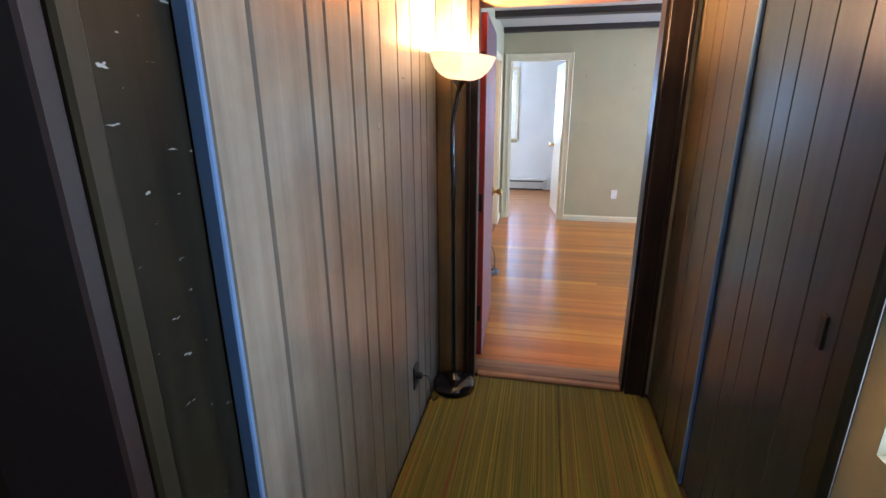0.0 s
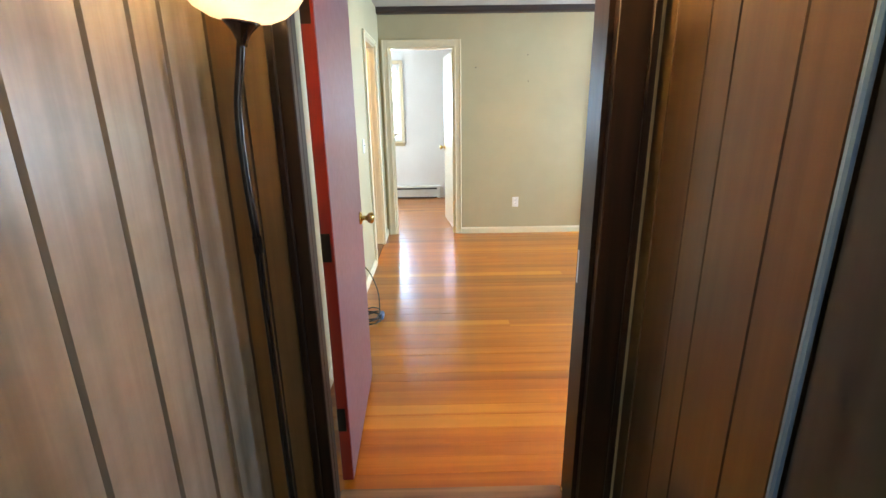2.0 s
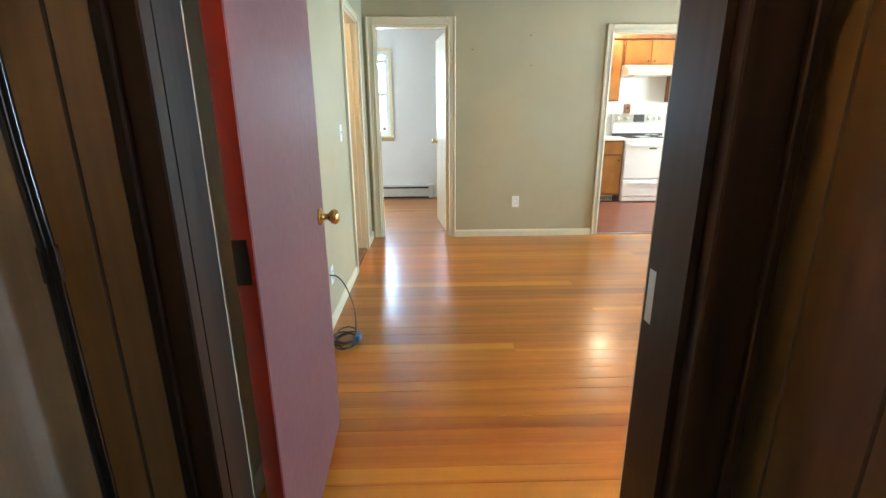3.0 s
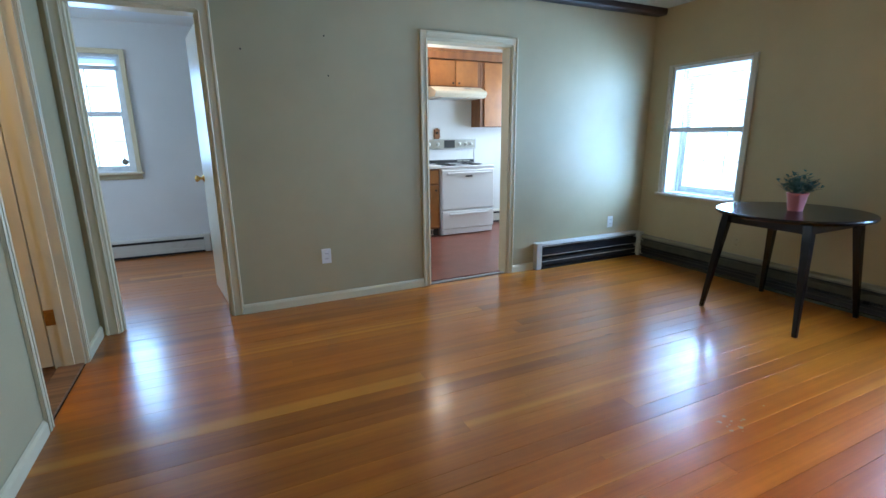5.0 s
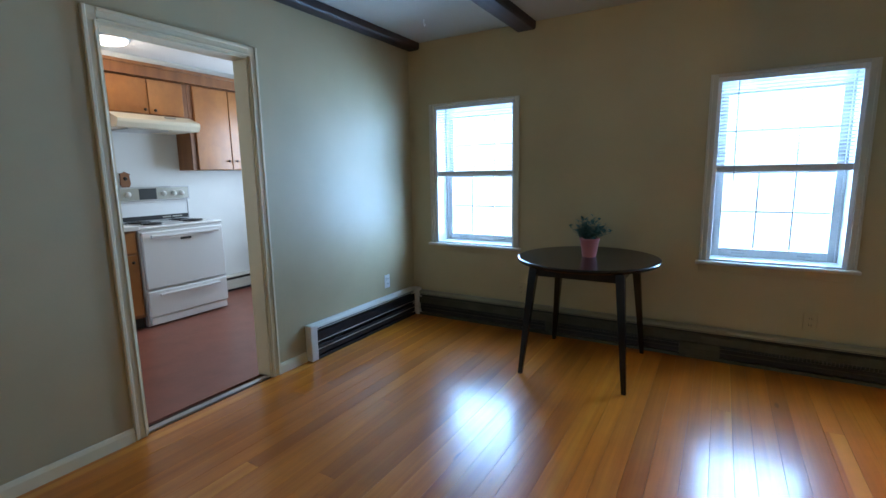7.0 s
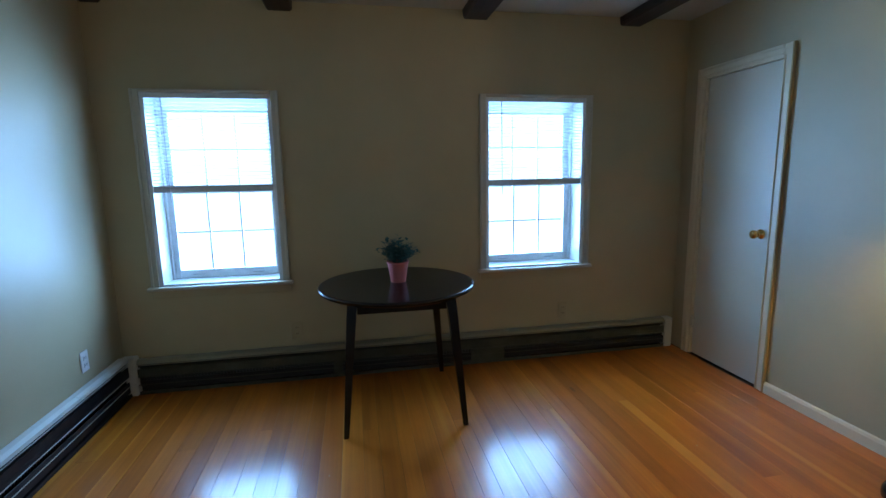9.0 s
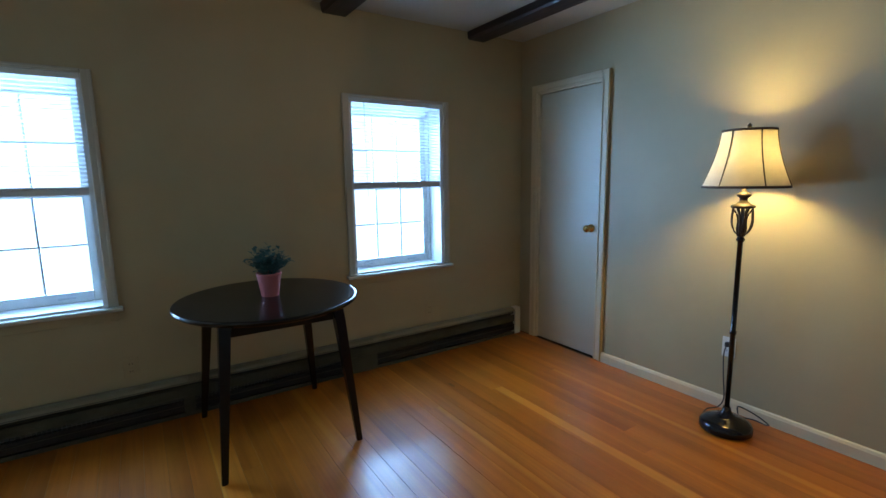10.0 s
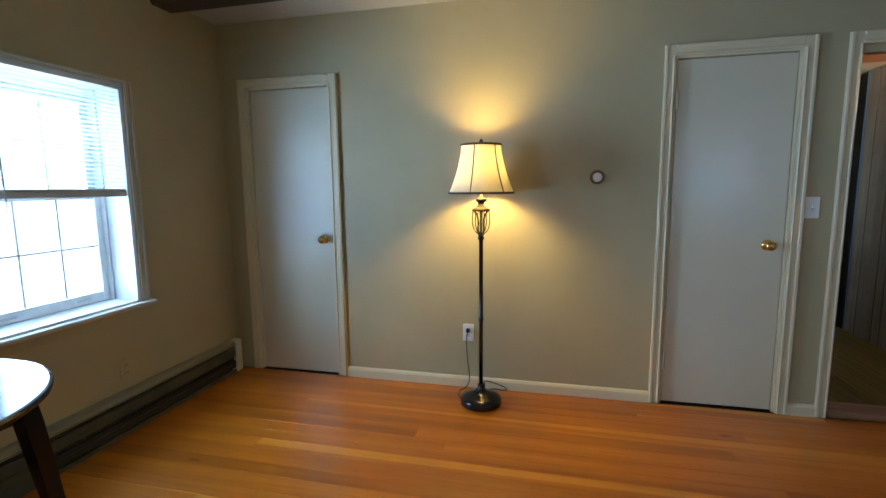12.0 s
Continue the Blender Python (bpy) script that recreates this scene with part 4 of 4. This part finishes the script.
pl = base("potted_plant", 4.378, 5.945, 0.742, "small green artificial plant in a pink ribbed pot", "plant")
prof = [(0.043, 0.0), (0.044, 0.004)] + [(0.044 + 0.016 * k / 24 + (0.0012 if k % 2 else 0), 0.006 + 0.104 * k / 24) for k in range(25)] + [(0.064, 0.112), (0.064, 0.124), (0.059, 0.124), (0.057, 0.106), (0.02, 0.104)]
part("pot", lathe(prof, 36), POT, pl, "pink ribbed pot", True)
part("soil", lathe([(0.056, 0.100), (0.056, 0.108), (0.01, 0.112)], 18), SOIL, pl)
bm, bs = bmesh.new(), bmesh.new()
r2 = random.Random(3)
for k in range(54):
    az, lean = r2.uniform(0, math.tau), r2.uniform(0.1, 1.25)
    hgt = r2.uniform(0.085, 0.160)
    tip = Vector((math.cos(az) * math.sin(lean) * hgt, math.sin(az) * math.sin(lean) * hgt, 0.108 + math.cos(lean) * hgt * 0.9 + 0.01))
    root = Vector((math.cos(az) * 0.02, math.sin(az) * 0.02, 0.106))
    tube([root, (root + tip) / 2 + Vector((0, 0, 0.012)), tip], [0.0016, 0.0014, 0.001], 5, bs)
    for j in range(7):
        p = root.lerp(tip, 0.35 + 0.65 * j / 6) + Vector((0, 0, 0.006))
        a2, up = az + j * 2.4, r2.uniform(-0.1, 0.9)
        d = Vector((math.cos(a2) * math.cos(up), math.sin(a2) * math.cos(up), math.sin(up)))
        side = d.cross(Vector((0, 0, 1))).normalized()
        n = side.cross(d)
        L, w = r2.uniform(0.026, 0.040), r2.uniform(0.010, 0.016)
        q = [bm.verts.new(v) for v in (p, p + d * L * 0.5 + side * w + n * 0.002, p + d * L - n * 0.003, p + d * L * 0.5 - side * w + n * 0.002, p + d * L * 0.5 - n * 0.001)]
        bm.faces.new((q[0], q[1], q[4])), bm.faces.new((q[1], q[2], q[4])), bm.faces.new((q[2], q[3], q[4])), bm.faces.new((q[3], q[0], q[4]))
part("stems", bs, LEAF, pl)
part("foliage", bm, LEAF, pl, "dense small blue-green leaves")


# ---- floor lamp with the bell shade ----
FX, FY = 2.982, 3.975
fl = base("floor_lamp", FX, FY, 0, "lit dark bronze floor lamp with bell-shaped linen shade", "lamp")
part("base", lathe([(0.118, 0.0), (0.125, 0.006), (0.125, 0.030), (0.118, 0.044), (0.095, 0.058), (0.060, 0.070), (0.034, 0.086), (0.022, 0.104), (0.018, 0.125)], 40), BLACK, fl, smooth=True)
part("pole", lathe([(0.0125, 0.12), (0.0125, 0.52), (0.016, 0.525), (0.016, 0.54), (0.0125, 0.545), (0.0125, 1.005), (0.018, 1.010), (0.020, 1.020), (0.014, 1.030), (0.012, 1.045)], 16), BLACK, fl, smooth=True)
part("cage_cup", lathe([(0.012, 1.030), (0.020, 1.037), (0.017, 1.050), (0.008, 1.057)], 16), BRONZE, fl, smooth=True)
for k in range(6):
    a = k * math.tau / 6
    pts = [(math.cos(a) * r, math.sin(a) * r, z) for r, z in ((0.014, 1.040), (0.036, 1.061), (0.049, 1.095), (0.051, 1.129), (0.048, 1.167), (0.046, 1.178))]
    part("cage_rib", tube(smooth_curve(pts, 4), 0.0034, 6), BRONZE, fl, smooth=True)
    a += math.tau / 12
    pts = [(math.cos(a) * r, math.sin(a) * r, z) for r, z in ((0.012, 1.044), (0.020, 1.070), (0.017, 1.104), (0.022, 1.137), (0.036, 1.163), (0.045, 1.178))]
    part("cage_scroll", tube(smooth_curve(pts, 4), 0.0045, 6), BRONZE, fl, smooth=True)
part("cage_core", lathe([(0.008, 1.045), (0.009, 1.18)], 10), BRONZE, fl)
part("neck", lathe([(0.052, 1.176), (0.056, 1.182), (0.052, 1.190), (0.034, 1.198), (0.020, 1.210), (0.018, 1.224), (0.032, 1.236), (0.034, 1.243), (0.022, 1.251), (0.012, 1.258), (0.011, 1.29)], 24), BRONZE, fl, smooth=True)
part("stem", tube([(0, 0, 1.285), (0, 0, 1.35)], 0.008, 8), BRONZE, fl)
part("bulb", lathe([(0.012, 1.33), (0.014, 1.345), (0.022, 1.365), (0.0225, 1.37)], 14), PLASTIC, fl, "", True)


def bell(f):
    return 0.114 + (0.187 - 0.114) * (f ** 1.55)


n, prof = 10, []
for k in range(n + 1):
    prof.append((bell(k / n), 1.551 - 0.270 * k / n))
part("shade", lathe(prof, 48, close=False), SHADEC, fl, "warm glowing cream linen shade", True)
for k in range(6):
    a = k * math.tau / 6 + 0.35
    part("shade_rib", tube([(math.cos(a) * (r + 0.001), math.sin(a) * (r + 0.001), z) for r, z in prof], 0.0028, 6), TAPE, fl)
for r, z in (prof[0], prof[-1]):
    part("shade_binding", lathe([(r - 0.0015, z - 0.006), (r + 0.003, z - 0.005), (r + 0.003, z + 0.005), (r - 0.0015, z + 0.006)], 48, close=False), TAPE, fl, smooth=True)
for k in range(3):
    a = k * math.tau / 3
    part("spider", tube([(0, 0, 1.55), (math.cos(a) * 0.112, math.sin(a) * 0.112, 1.551)], 0.0018, 5), BRASS, fl)
part("finial", lathe([(0.004, 1.548), (0.011, 1.553), (0.006, 1.560), (0.011, 1.570), (0.010, 1.578), (0.002, 1.588)], 14), BRONZE, fl, smooth=True)
pc = base("lamp_cord", 0, 0, 0, "black lamp cord plugged into the outlet", "cable")
part("plug", boxes(((3.088, YB + 0.010, 0.376), (3.112, YB + 0.034, 0.402)), r=0.004), CABLE, pc)
part("cord", tube(smooth_curve([(3.10, YB + 0.03, 0.385), (3.105, YB + 0.045, 0.33), (3.10, YB + 0.04, 0.20), (3.085, YB + 0.05, 0.08), (3.10, YB + 0.08, 0.03), (3.14, YB + 0.12, 0.012), (3.10, YB + 0.20, 0.008),
                                (2.96, YB + 0.05, 0.012), (2.86, YB + 0.06, 0.02), (2.84, YB + 0.10, 0.05), (2.90, YB + 0.11, 0.08), (2.97, YB + 0.13, 0.10), (FX - 0.01, FY - 0.105, 0.058)], 8), 0.0036, 6), CABLE, pc, smooth=True)

# ---- passage: torchiere and outlet ----
QX, QY = 0.143, 3.425
tl = base("torchiere_lamp", QX, QY, 0.02, "lit black torchiere lamp with tilted white glass bowl", "lamp")
part("base", lathe([(0.106, 0.0), (0.114, 0.006), (0.114, 0.030), (0.108, 0.044), (0.090, 0.056), (0.050, 0.066), (0.020, 0.070), (0.014, 0.09)], 40), BLACK, tl, smooth=True)
part("pole", tube(smooth_curve([(0, 0, 0.08), (-0.002, 0.002, 0.6), (-0.004, 0.004, 1.06), (-0.004, 0.004, 1.10), (-0.010, 0.004, 1.25), (-0.008, 0.004, 1.40), (0.012, 0.002, 1.51), (0.020, 0.002, 1.555)], 6), 0.0095, 10), BLACK, tl, smooth=True)
part("joint", tube([(-0.004, 0.004, 1.06), (-0.004, 0.004, 1.105)], 0.0115, 10), BLACK, tl)
tip = Matrix.Translation((0.022, 0.002, 1.548)) @ pose(0, 0, 0, 0, 5.5)
part("cup", moved(lathe([(0.011, -0.004), (0.012, 0.008), (0.020, 0.024), (0.034, 0.040), (0.041, 0.047), (0.020, 0.048)], 28), tip), BLACK, tl, smooth=True)
part("bowl", moved(lathe([(0.034, 0.046), (0.066, 0.052), (0.096, 0.067), (0.120, 0.090), (0.137, 0.117), (0.148, 0.147), (0.153, 0.152), (0.150, 0.154), (0.143, 0.148), (0.131, 0.119), (0.115, 0.094), (0.092, 0.072), (0.064, 0.058), (0.034, 0.052)], 48, close=False), tip), BOWL, tl, "glowing white frosted glass bowl", True)
part("bulb", moved(lathe([(0.008, 0.050), (0.012, 0.060), (0.012, 0.078), (0.004, 0.084)], 14), tip), PLASTIC, tl, "", True)
po = base("passage_outlet", 0, 0, 0, "dark outlet with a black plug on the panelling", "outlet")
part("cover", boxes(((0.028, 3.02, 0.25), (0.035, 3.085, 0.365)), r=0.003), BRONZE, po)
part("plug", boxes(((0.035, 3.04, 0.30), (0.065, 3.065, 0.325)), r=0.004), CABLE, po)
part("cord", tube(smooth_curve([(0.06, 3.055, 0.31), (0.085, 3.09, 0.28), (0.07, 3.20, 0.10), (0.06, 3.27, 0.03), (0.08, 3.31, 0.03)], 6), 0.003, 6), CABLE, po, smooth=True)
hk = base("wall_hook", 0, 0, 0, "small metal hook on the panelling", "hook")
part("hook", boxes(((0.028, 2.700, 1.432), (0.030, 2.713, 1.452)), ((0.030, 2.702, 1.432), (0.036, 2.711, 1.435)), r=0.001), PANELG, hk)
tagged(part("nail", boxes(((0.028, 2.990, 1.602), (0.031, 3.022, 1.605))), BRONZE), "dark scratch-like staple in the panelling", "nail")

# ---- coiled cable by the side wall ----
cc = base("cable_coil", 0, 0, 0, "coiled black cable lying by the baseboard", "cable")
pts = []
for k in range(5 * 12):
    a = k * math.tau / 12
    R = 0.085 + 0.018 * math.sin(k * 0.9)
    pts.append((0.115 + R * 0.75 * math.cos(a), 5.30 + R * math.sin(a), 0.008 + 0.010 * (k // 12) + 0.008 * (1 + math.sin(a * 0.5))))
part("coil", tube(pts, 0.0042, 6), CABLE, cc, smooth=True)
part("tie", boxes(((0.165, 5.29, 0.01), (0.20, 5.37, 0.05)), r=0.008), BLUECAB, cc, "dark blue tie")
part("lead", tube(smooth_curve([(0.17, 5.33, 0.04), (0.155, 5.42, 0.16), (0.10, 5.50, 0.27), (0.045, 5.54, 0.325), (XL + 0.003, 5.56, 0.33)], 8), 0.004, 6), CABLE, cc, smooth=True)

# ---- kitchen ----
st = base("kitchen_stove", 3.345, 9.495, 0, "white enamel electric stove with coil burners", "stove")
W = 0.785
part("body", boxes(((0, 0.02, 0.10), (W, 0.60, 0.865)), r=0.004), ENAMEL, st)
part("kick_plate", boxes(((0.01, 0.035, 0.0), (W - 0.01, 0.08, 0.10))), ENAMEL, st)
part("cooktop", boxes(((-0.004, 0.0, 0.866), (W + 0.004, 0.60, 0.892)), r=0.008), ENAMEL, st)
od = part("oven_door", boxes(((0.008, -0.018, 0.338), (W - 0.008, 0.018, 0.848)), r=0.010), ENAMEL, st)
part("handle", boxes(((0.07, -0.058, 0.792), (W - 0.07, -0.040, 0.818)), ((0.09, -0.042, 0.796), (0.12, -0.018, 0.814)), ((W - 0.12, -0.042, 0.796), (W - 0.09, -0.018, 0.814)), r=0.005), ENAMEL, od)
part("latch", boxes(((W / 2 - 0.05, -0.030, 0.752), (W / 2 + 0.05, -0.019, 0.772)), r=0.003), COIL, od, "black latch")
dr = part("drawer", boxes(((0.008, -0.018, 0.085), (W - 0.008, 0.018, 0.322)), r=0.010), ENAMEL, st)
part("handle", boxes(((0.10, -0.050, 0.270), (W - 0.10, -0.032, 0.292)), ((0.12, -0.034, 0.274), (0.15, -0.018, 0.288)), ((W - 0.15, -0.034, 0.274), (W - 0.12, -0.018, 0.288)), r=0.005), ENAMEL, dr)
part("lower_skirt", boxes(((0.02, -0.008, 0.012), (W - 0.02, 0.03, 0.080)), r=0.006), ENAMEL, st)
bg = part("backguard", boxes(((0.012, 0.535, 0.893), (W - 0.012, 0.598, 1.10)), ((0, 0.505, 1.095), (W, 0.598, 1.228)), r=0.005), ENAMEL, st)
part("panel_frame", boxes(((0.0, 0.498, 1.093), (W, 0.506, 1.106)), ((0.0, 0.498, 1.216), (W, 0.506, 1.230)), ((W - 0.014, 0.498, 1.106), (W, 0.506, 1.216)), ((0.0, 0.498, 1.106), (0.014, 0.506, 1.216)), r=0.002), STEEL, bg, "brushed metal panel frame")
part("side_trim", boxes(((W - 0.016, 0.528, 0.895), (W - 0.004, 0.540, 1.092)), r=0.002), STEEL, bg)
part("control_panel", boxes(((0.015, 0.499, 1.107), (W - 0.015, 0.5045, 1.215))), PANELG, bg, "silver control panel")
part("trim_strip", boxes(((0.0, 0.527, 0.905), (W - 0.018, 0.5345, 0.948))), COIL, bg, "dark strip with unreadable lettering")
for x0, x1 in ((0.50, 0.585), (0.60, 0.70)):
    part("lettering_bar", boxes(((x0, 0.5255, 0.920), (x1, 0.5268, 0.934))), PANELG, bg)
part("clock", boxes(((0.29, 0.4955, 1.110), (0.45, 0.4985, 1.213))), COIL, bg, "dark clock panel")
for k, x in enumerate((0.06, 0.19, 0.52, 0.62, 0.70)):
    part("knob", moved(lathe([(0.026, 0), (0.026, 0.010), (0.018, 0.014), (0.016, 0.030), (0.003, 0.032)], 16), Matrix.Translation((x, 0.4985, 1.16)) @ pose(0, 0, 0, 90)), PLASTIC, bg, "", True)
for x, y, r in ((0.20, 0.16, 0.085), (0.58, 0.16, 0.105), (0.20, 0.38, 0.105), (0.58, 0.38, 0.085)):
    b = part("burner", lathe([(r + 0.012, 0.892), (r + 0.014, 0.896), (r + 0.004, 0.897), (r * 0.3, 0.894)], 24, c=(x, y, 0)), STEEL, st)
    sp = [(x + (0.02 + (r - 0.02) * k / 48) * math.cos(k * math.tau / 14), y + (0.02 + (r - 0.02) * k / 48) * math.sin(k * math.tau / 14), 0.903) for k in range(49)]
    part("coil", tube(sp, 0.006, 6), COIL, b)

hd = base("range_hood", 3.335, 9.60, 1.745, "cream enamel range hood under the cabinets", "hood")
bm = bmesh.new()
prof = [(0.0, 0.045), (0.0, 0.075), (0.16, 0.138), (0.498, 0.138), (0.498, 0.0), (0.03, 0.0)]
e = [[bm.verts.new((a, d, z)) for d, z in prof] for a in (0, 0.735)]
for k in range(6):
    bm.faces.new((e[0][k], e[0][(k + 1) % 6], e[1][(k + 1) % 6], e[1][k]))
bm.faces.new(e[0]), bm.faces.new(e[1])
bmesh.ops.bevel(bm, geom=bm.edges[:], offset=0.004, segments=1, affect="EDGES")
part("canopy", bm, CREAM, hd)
part("badge", boxes(((0.44, 0.068, 0.108), (0.54, 0.078, 0.120))), STEEL, hd)
part("filter", boxes(((0.10, 0.05, -0.012), (0.45, 0.40, -0.001)), r=0.002), STEEL, hd)


def cabinet(name, x0, x1, y0, y1, z0, z1, doors, label, knobs, drawers=()):
    ob = base(name, 0, 0, 0, label, "cabinet", "", "kitchen cabinets")
    part("body", boxes(((x0, y0 + 0.018, z0), (x1, y1, z1)), r=0.002), CABD, ob)
    for (a, b, c, d), (kx, kz) in zip(doors, knobs):
        dd = part("door", boxes(((a, y0 - 0.002, c), (b, y0 + 0.017, d)), r=0.004), CAB, ob, "honey wood flat door")
        part("knob", moved(lathe([(0.006, 0), (0.006, 0.010), (0.013, 0.016), (0.013, 0.022), (0.003, 0.026)], 12), Matrix.Translation((kx, y0 - 0.002, kz)) @ pose(0, 0, 0, 90)), BRONZE, dd, "", True)
    for a, b, c, d in drawers:
        part("drawer_front", boxes(((a, y0 - 0.002, c), (b, y0 + 0.017, d)), r=0.004), CAB, ob)
    return ob


cabinet("wall_cabinet", 2.58, 3.33, 9.83, 10.098, 1.40, 2.225, [(2.60, 2.945, 1.42, 2.21), (2.955, 3.31, 1.42, 2.21)], "honey wood wall cabinet with two doors", [(2.92, 1.48), (2.98, 1.48)])
cabinet("wall_cabinet", 3.332, 4.11, 9.83, 10.098, 1.886, 2.225, [(3.36, 3.722, 1.90, 2.212), (3.732, 4.06, 1.90, 2.212)], "low honey wood cabinet above the range hood", [(3.685, 1.935), (3.775, 1.935)])
cabinet("wall_cabinet", 4.112, 4.95, 9.83, 10.098, 1.385, 2.225, [(4.165, 4.548, 1.39, 2.212), (4.556, 4.93, 1.39, 2.212)], "tall honey wood wall cabinet beside the hood", [(4.505, 1.48), (4.60, 1.48)])
tagged(part("cabinet_cornice", boxes(((2.58, 9.80, 2.227), (4.95, 10.09, 2.345)), ((2.58, 9.78, 2.315), (4.95, 9.80, 2.345)), r=0.003), CABD), "dark wooden cornice above the wall cabinets", "trim", "", "structure")
wall("kitchen_soffit", boxes(((2.58, 9.83, 2.346), (4.95, 10.098, 2.399))), PALE, "white boxed soffit above the cabinets", "soffit")
cabinet("base_cabinet", 2.15, 3.335, 9.50, 10.098, 0.10, 0.868, [(2.17, 2.74, 0.13, 0.66), (2.76, 3.315, 0.13, 0.66)], "honey wood base cabinet beside the stove", [(2.70, 0.60), (3.27, 0.60)], [(2.17, 2.74, 0.68, 0.85), (2.76, 3.315, 0.68, 0.85)])
tk = base("toe_kick_vent", 0, 0, 0, "dark toe kick with a slotted heater grille", "vent")
part("kick_board", boxes(((2.16, 9.55, 0.0), (3.33, 9.56, 0.10))), COIL, tk)
part("grille_frame", boxes(((2.85, 9.535, 0.015), (3.25, 9.549, 0.028)), ((2.85, 9.535, 0.082), (3.25, 9.549, 0.095))), PANELG, tk)
for k in range(14):
    part("slat", boxes(((2.858 + k * 0.029, 9.537, 0.028), (2.866 + k * 0.029, 9.548, 0.082))), PANELG, tk)
tagged(part("worktop", boxes(((2.13, 9.46, 0.870), (3.338, 10.098, 0.910)), r=0.006), COUNTER), "white laminate kitchen worktop with rounded edge", "worktop")
wp = base("wall_plaque", 0, 0, 0, "small dark brown wooden plaque on the kitchen wall", "plaque")
bm = bmesh.new()
low = [bm.verts.new((3.572 + u * 0.045, 10.098 - 0.001, 1.30 + v * 0.075)) for u, v in ((-0.6, -1), (0.6, -1), (1, -0.55), (0.85, 0.5), (1, 0.75), (0.4, 0.85), (0, 1), (-0.4, 0.85), (-1, 0.75), (-0.85, 0.5), (-1, -0.55))]
f = bm.faces.new(low)
g = bmesh.ops.extrude_face_region(bm, geom=[f])
bmesh.ops.translate(bm, verts=[v for v in g["geom"] if isinstance(v, bmesh.types.BMVert)], vec=(0, -0.016, 0))
part("board", bm, CABD, wp)
part("boss", moved(lathe([(0.018, 0), (0.014, 0.008), (0.002, 0.010)], 12), Matrix.Translation((3.572, 10.081, 1.31)) @ pose(0, 0, 0, 90)), BRONZE, wp)
kl = base("ceiling_lamp", 3.25, 9.42, 2.40, "lit round white flush ceiling lamp", "lamp")
part("rim", lathe([(0.145, 0.0), (0.150, -0.012), (0.142, -0.018)], 32, close=False), STEEL, kl, smooth=True)
part("glass", lathe([(0.140, -0.010), (0.135, -0.025), (0.105, -0.042), (0.05, -0.052), (0.004, -0.054)], 32), GLOW, kl, "glowing white glass", True)

# ---- paint flakes and scuffs on the floor ----
r5 = random.Random(5)
fk = bmesh.new()
for k in range(16):
    x, y = 2.75 + r5.gauss(0, 0.035), 5.22 + r5.gauss(0, 0.03)
    if k > 12:
        x, y = ((3.693, 6.352), (3.033, 5.242), (3.55, 4.55))[k - 13]
    size = r5.uniform(0.004, 0.013)
    n = [fk.verts.new((x + size * r5.uniform(0.6, 1.3) * math.cos(a), y + size * r5.uniform(0.4, 0.9) * math.sin(a), 0.0012)) for a in (0, 1.0, 2.1, 3.1, 4.2, 5.3)]
    fk.faces.new(n)
tagged(part("paint_flakes", fk, WALL), "scattered pale paint flakes on the floorboards", "debris", "", "stuff")


# ---- floorboards and carpet ----
def plank_mesh(name, length, width, material):
    """A worn board, crowned by a fraction of a millimetre across its width."""
    c, h, n = 0.0005, 0.015, 4
    crown = [(c + (width - 2 * c) * k / n, -0.0020 * width * (2 * k / n - 1) ** 2) for k in range(n + 1)]
    low = -0.0020 * width
    strips = [crown, [(0.0, -h), (0.0, low - c), crown[0]], [crown[-1], (width, low - c), (width, -h)]]
    v, f = [], []
    for prof in strips:
        o, m = len(v), len(prof)
        v += [(x, y, z) for x in (0.0, length) for y, z in prof]
        f += [(o + m + k, o + m + k + 1, o + k + 1, o + k) for k in range(m - 1)]
    for x in (0.0, length):
        o = len(v)
        v += [(x, 0.0, -h), (x, width, -h), (x, width, low - c), (x, width / 2, 0.0), (x, 0.0, low - c)]
        f.append(tuple(range(o, o + 5)) if x else tuple(range(o + 4, o - 1, -1)))
    me = bpy.data.meshes.new(name)
    me.from_pydata(v, [], f)
    for q in me.polygons:
        q.use_smooth = q.index < n
    me.materials.append(material)
    return me


rng = random.Random(7)
MESHES = {}


def lay(owner, x0, x1, y0, y1, widths, lengths):
    y, row = y0, 0
    while y < y1 - 0.02:
        w = min(widths[rng.randrange(len(widths))], y1 - y)
        x = x0
        while x < x1 - 0.01:
            length = lengths[rng.randrange(len(lengths))]
            if x == x0:
                length *= 0.35 + 0.65 * ((row * 7) % 5) / 4
            if x1 - (x + length) < 0.5:
                length = x1 - x
            length = round(length, 3)
            key = (round(length, 3), round(w, 4))
            if key not in MESHES:
                MESHES[key] = plank_mesh("floorboard", length - 0.0006, w - 0.0007, FLOOR)
            ob = new("floorboard", MESHES[key])
            ob.parent = owner
            ob.matrix_local = pose(x, y, -0.0004 - 0.0003 * rng.random(), rng.uniform(-0.40, 0.40))
            x += length
        y += w
        row += 1


planks = base("floor", 0, 0, 0, "glossy honey-coloured old wooden floorboards with pale streaks", "floor", "structure")
lay(planks, XL, XR, 3.75, YF, (0.083, 0.095, 0.105, 0.12), (3.1, 4.86, 4.86))
lay(planks, -1.2, 1.95, YF, 10.05, (0.083, 0.095, 0.105), (1.9, 2.6, 3.3))
for x0, x1 in ((0.036, 0.697), (0.702, 1.168)):
    tagged(part("carpet", boxes(((x0, 1.3, 0.001), (x1, 3.565, 0.020)), r=0.004), CARPET), "flat-woven carpet striped in olive, gold and red", "carpet", "passage carpets")
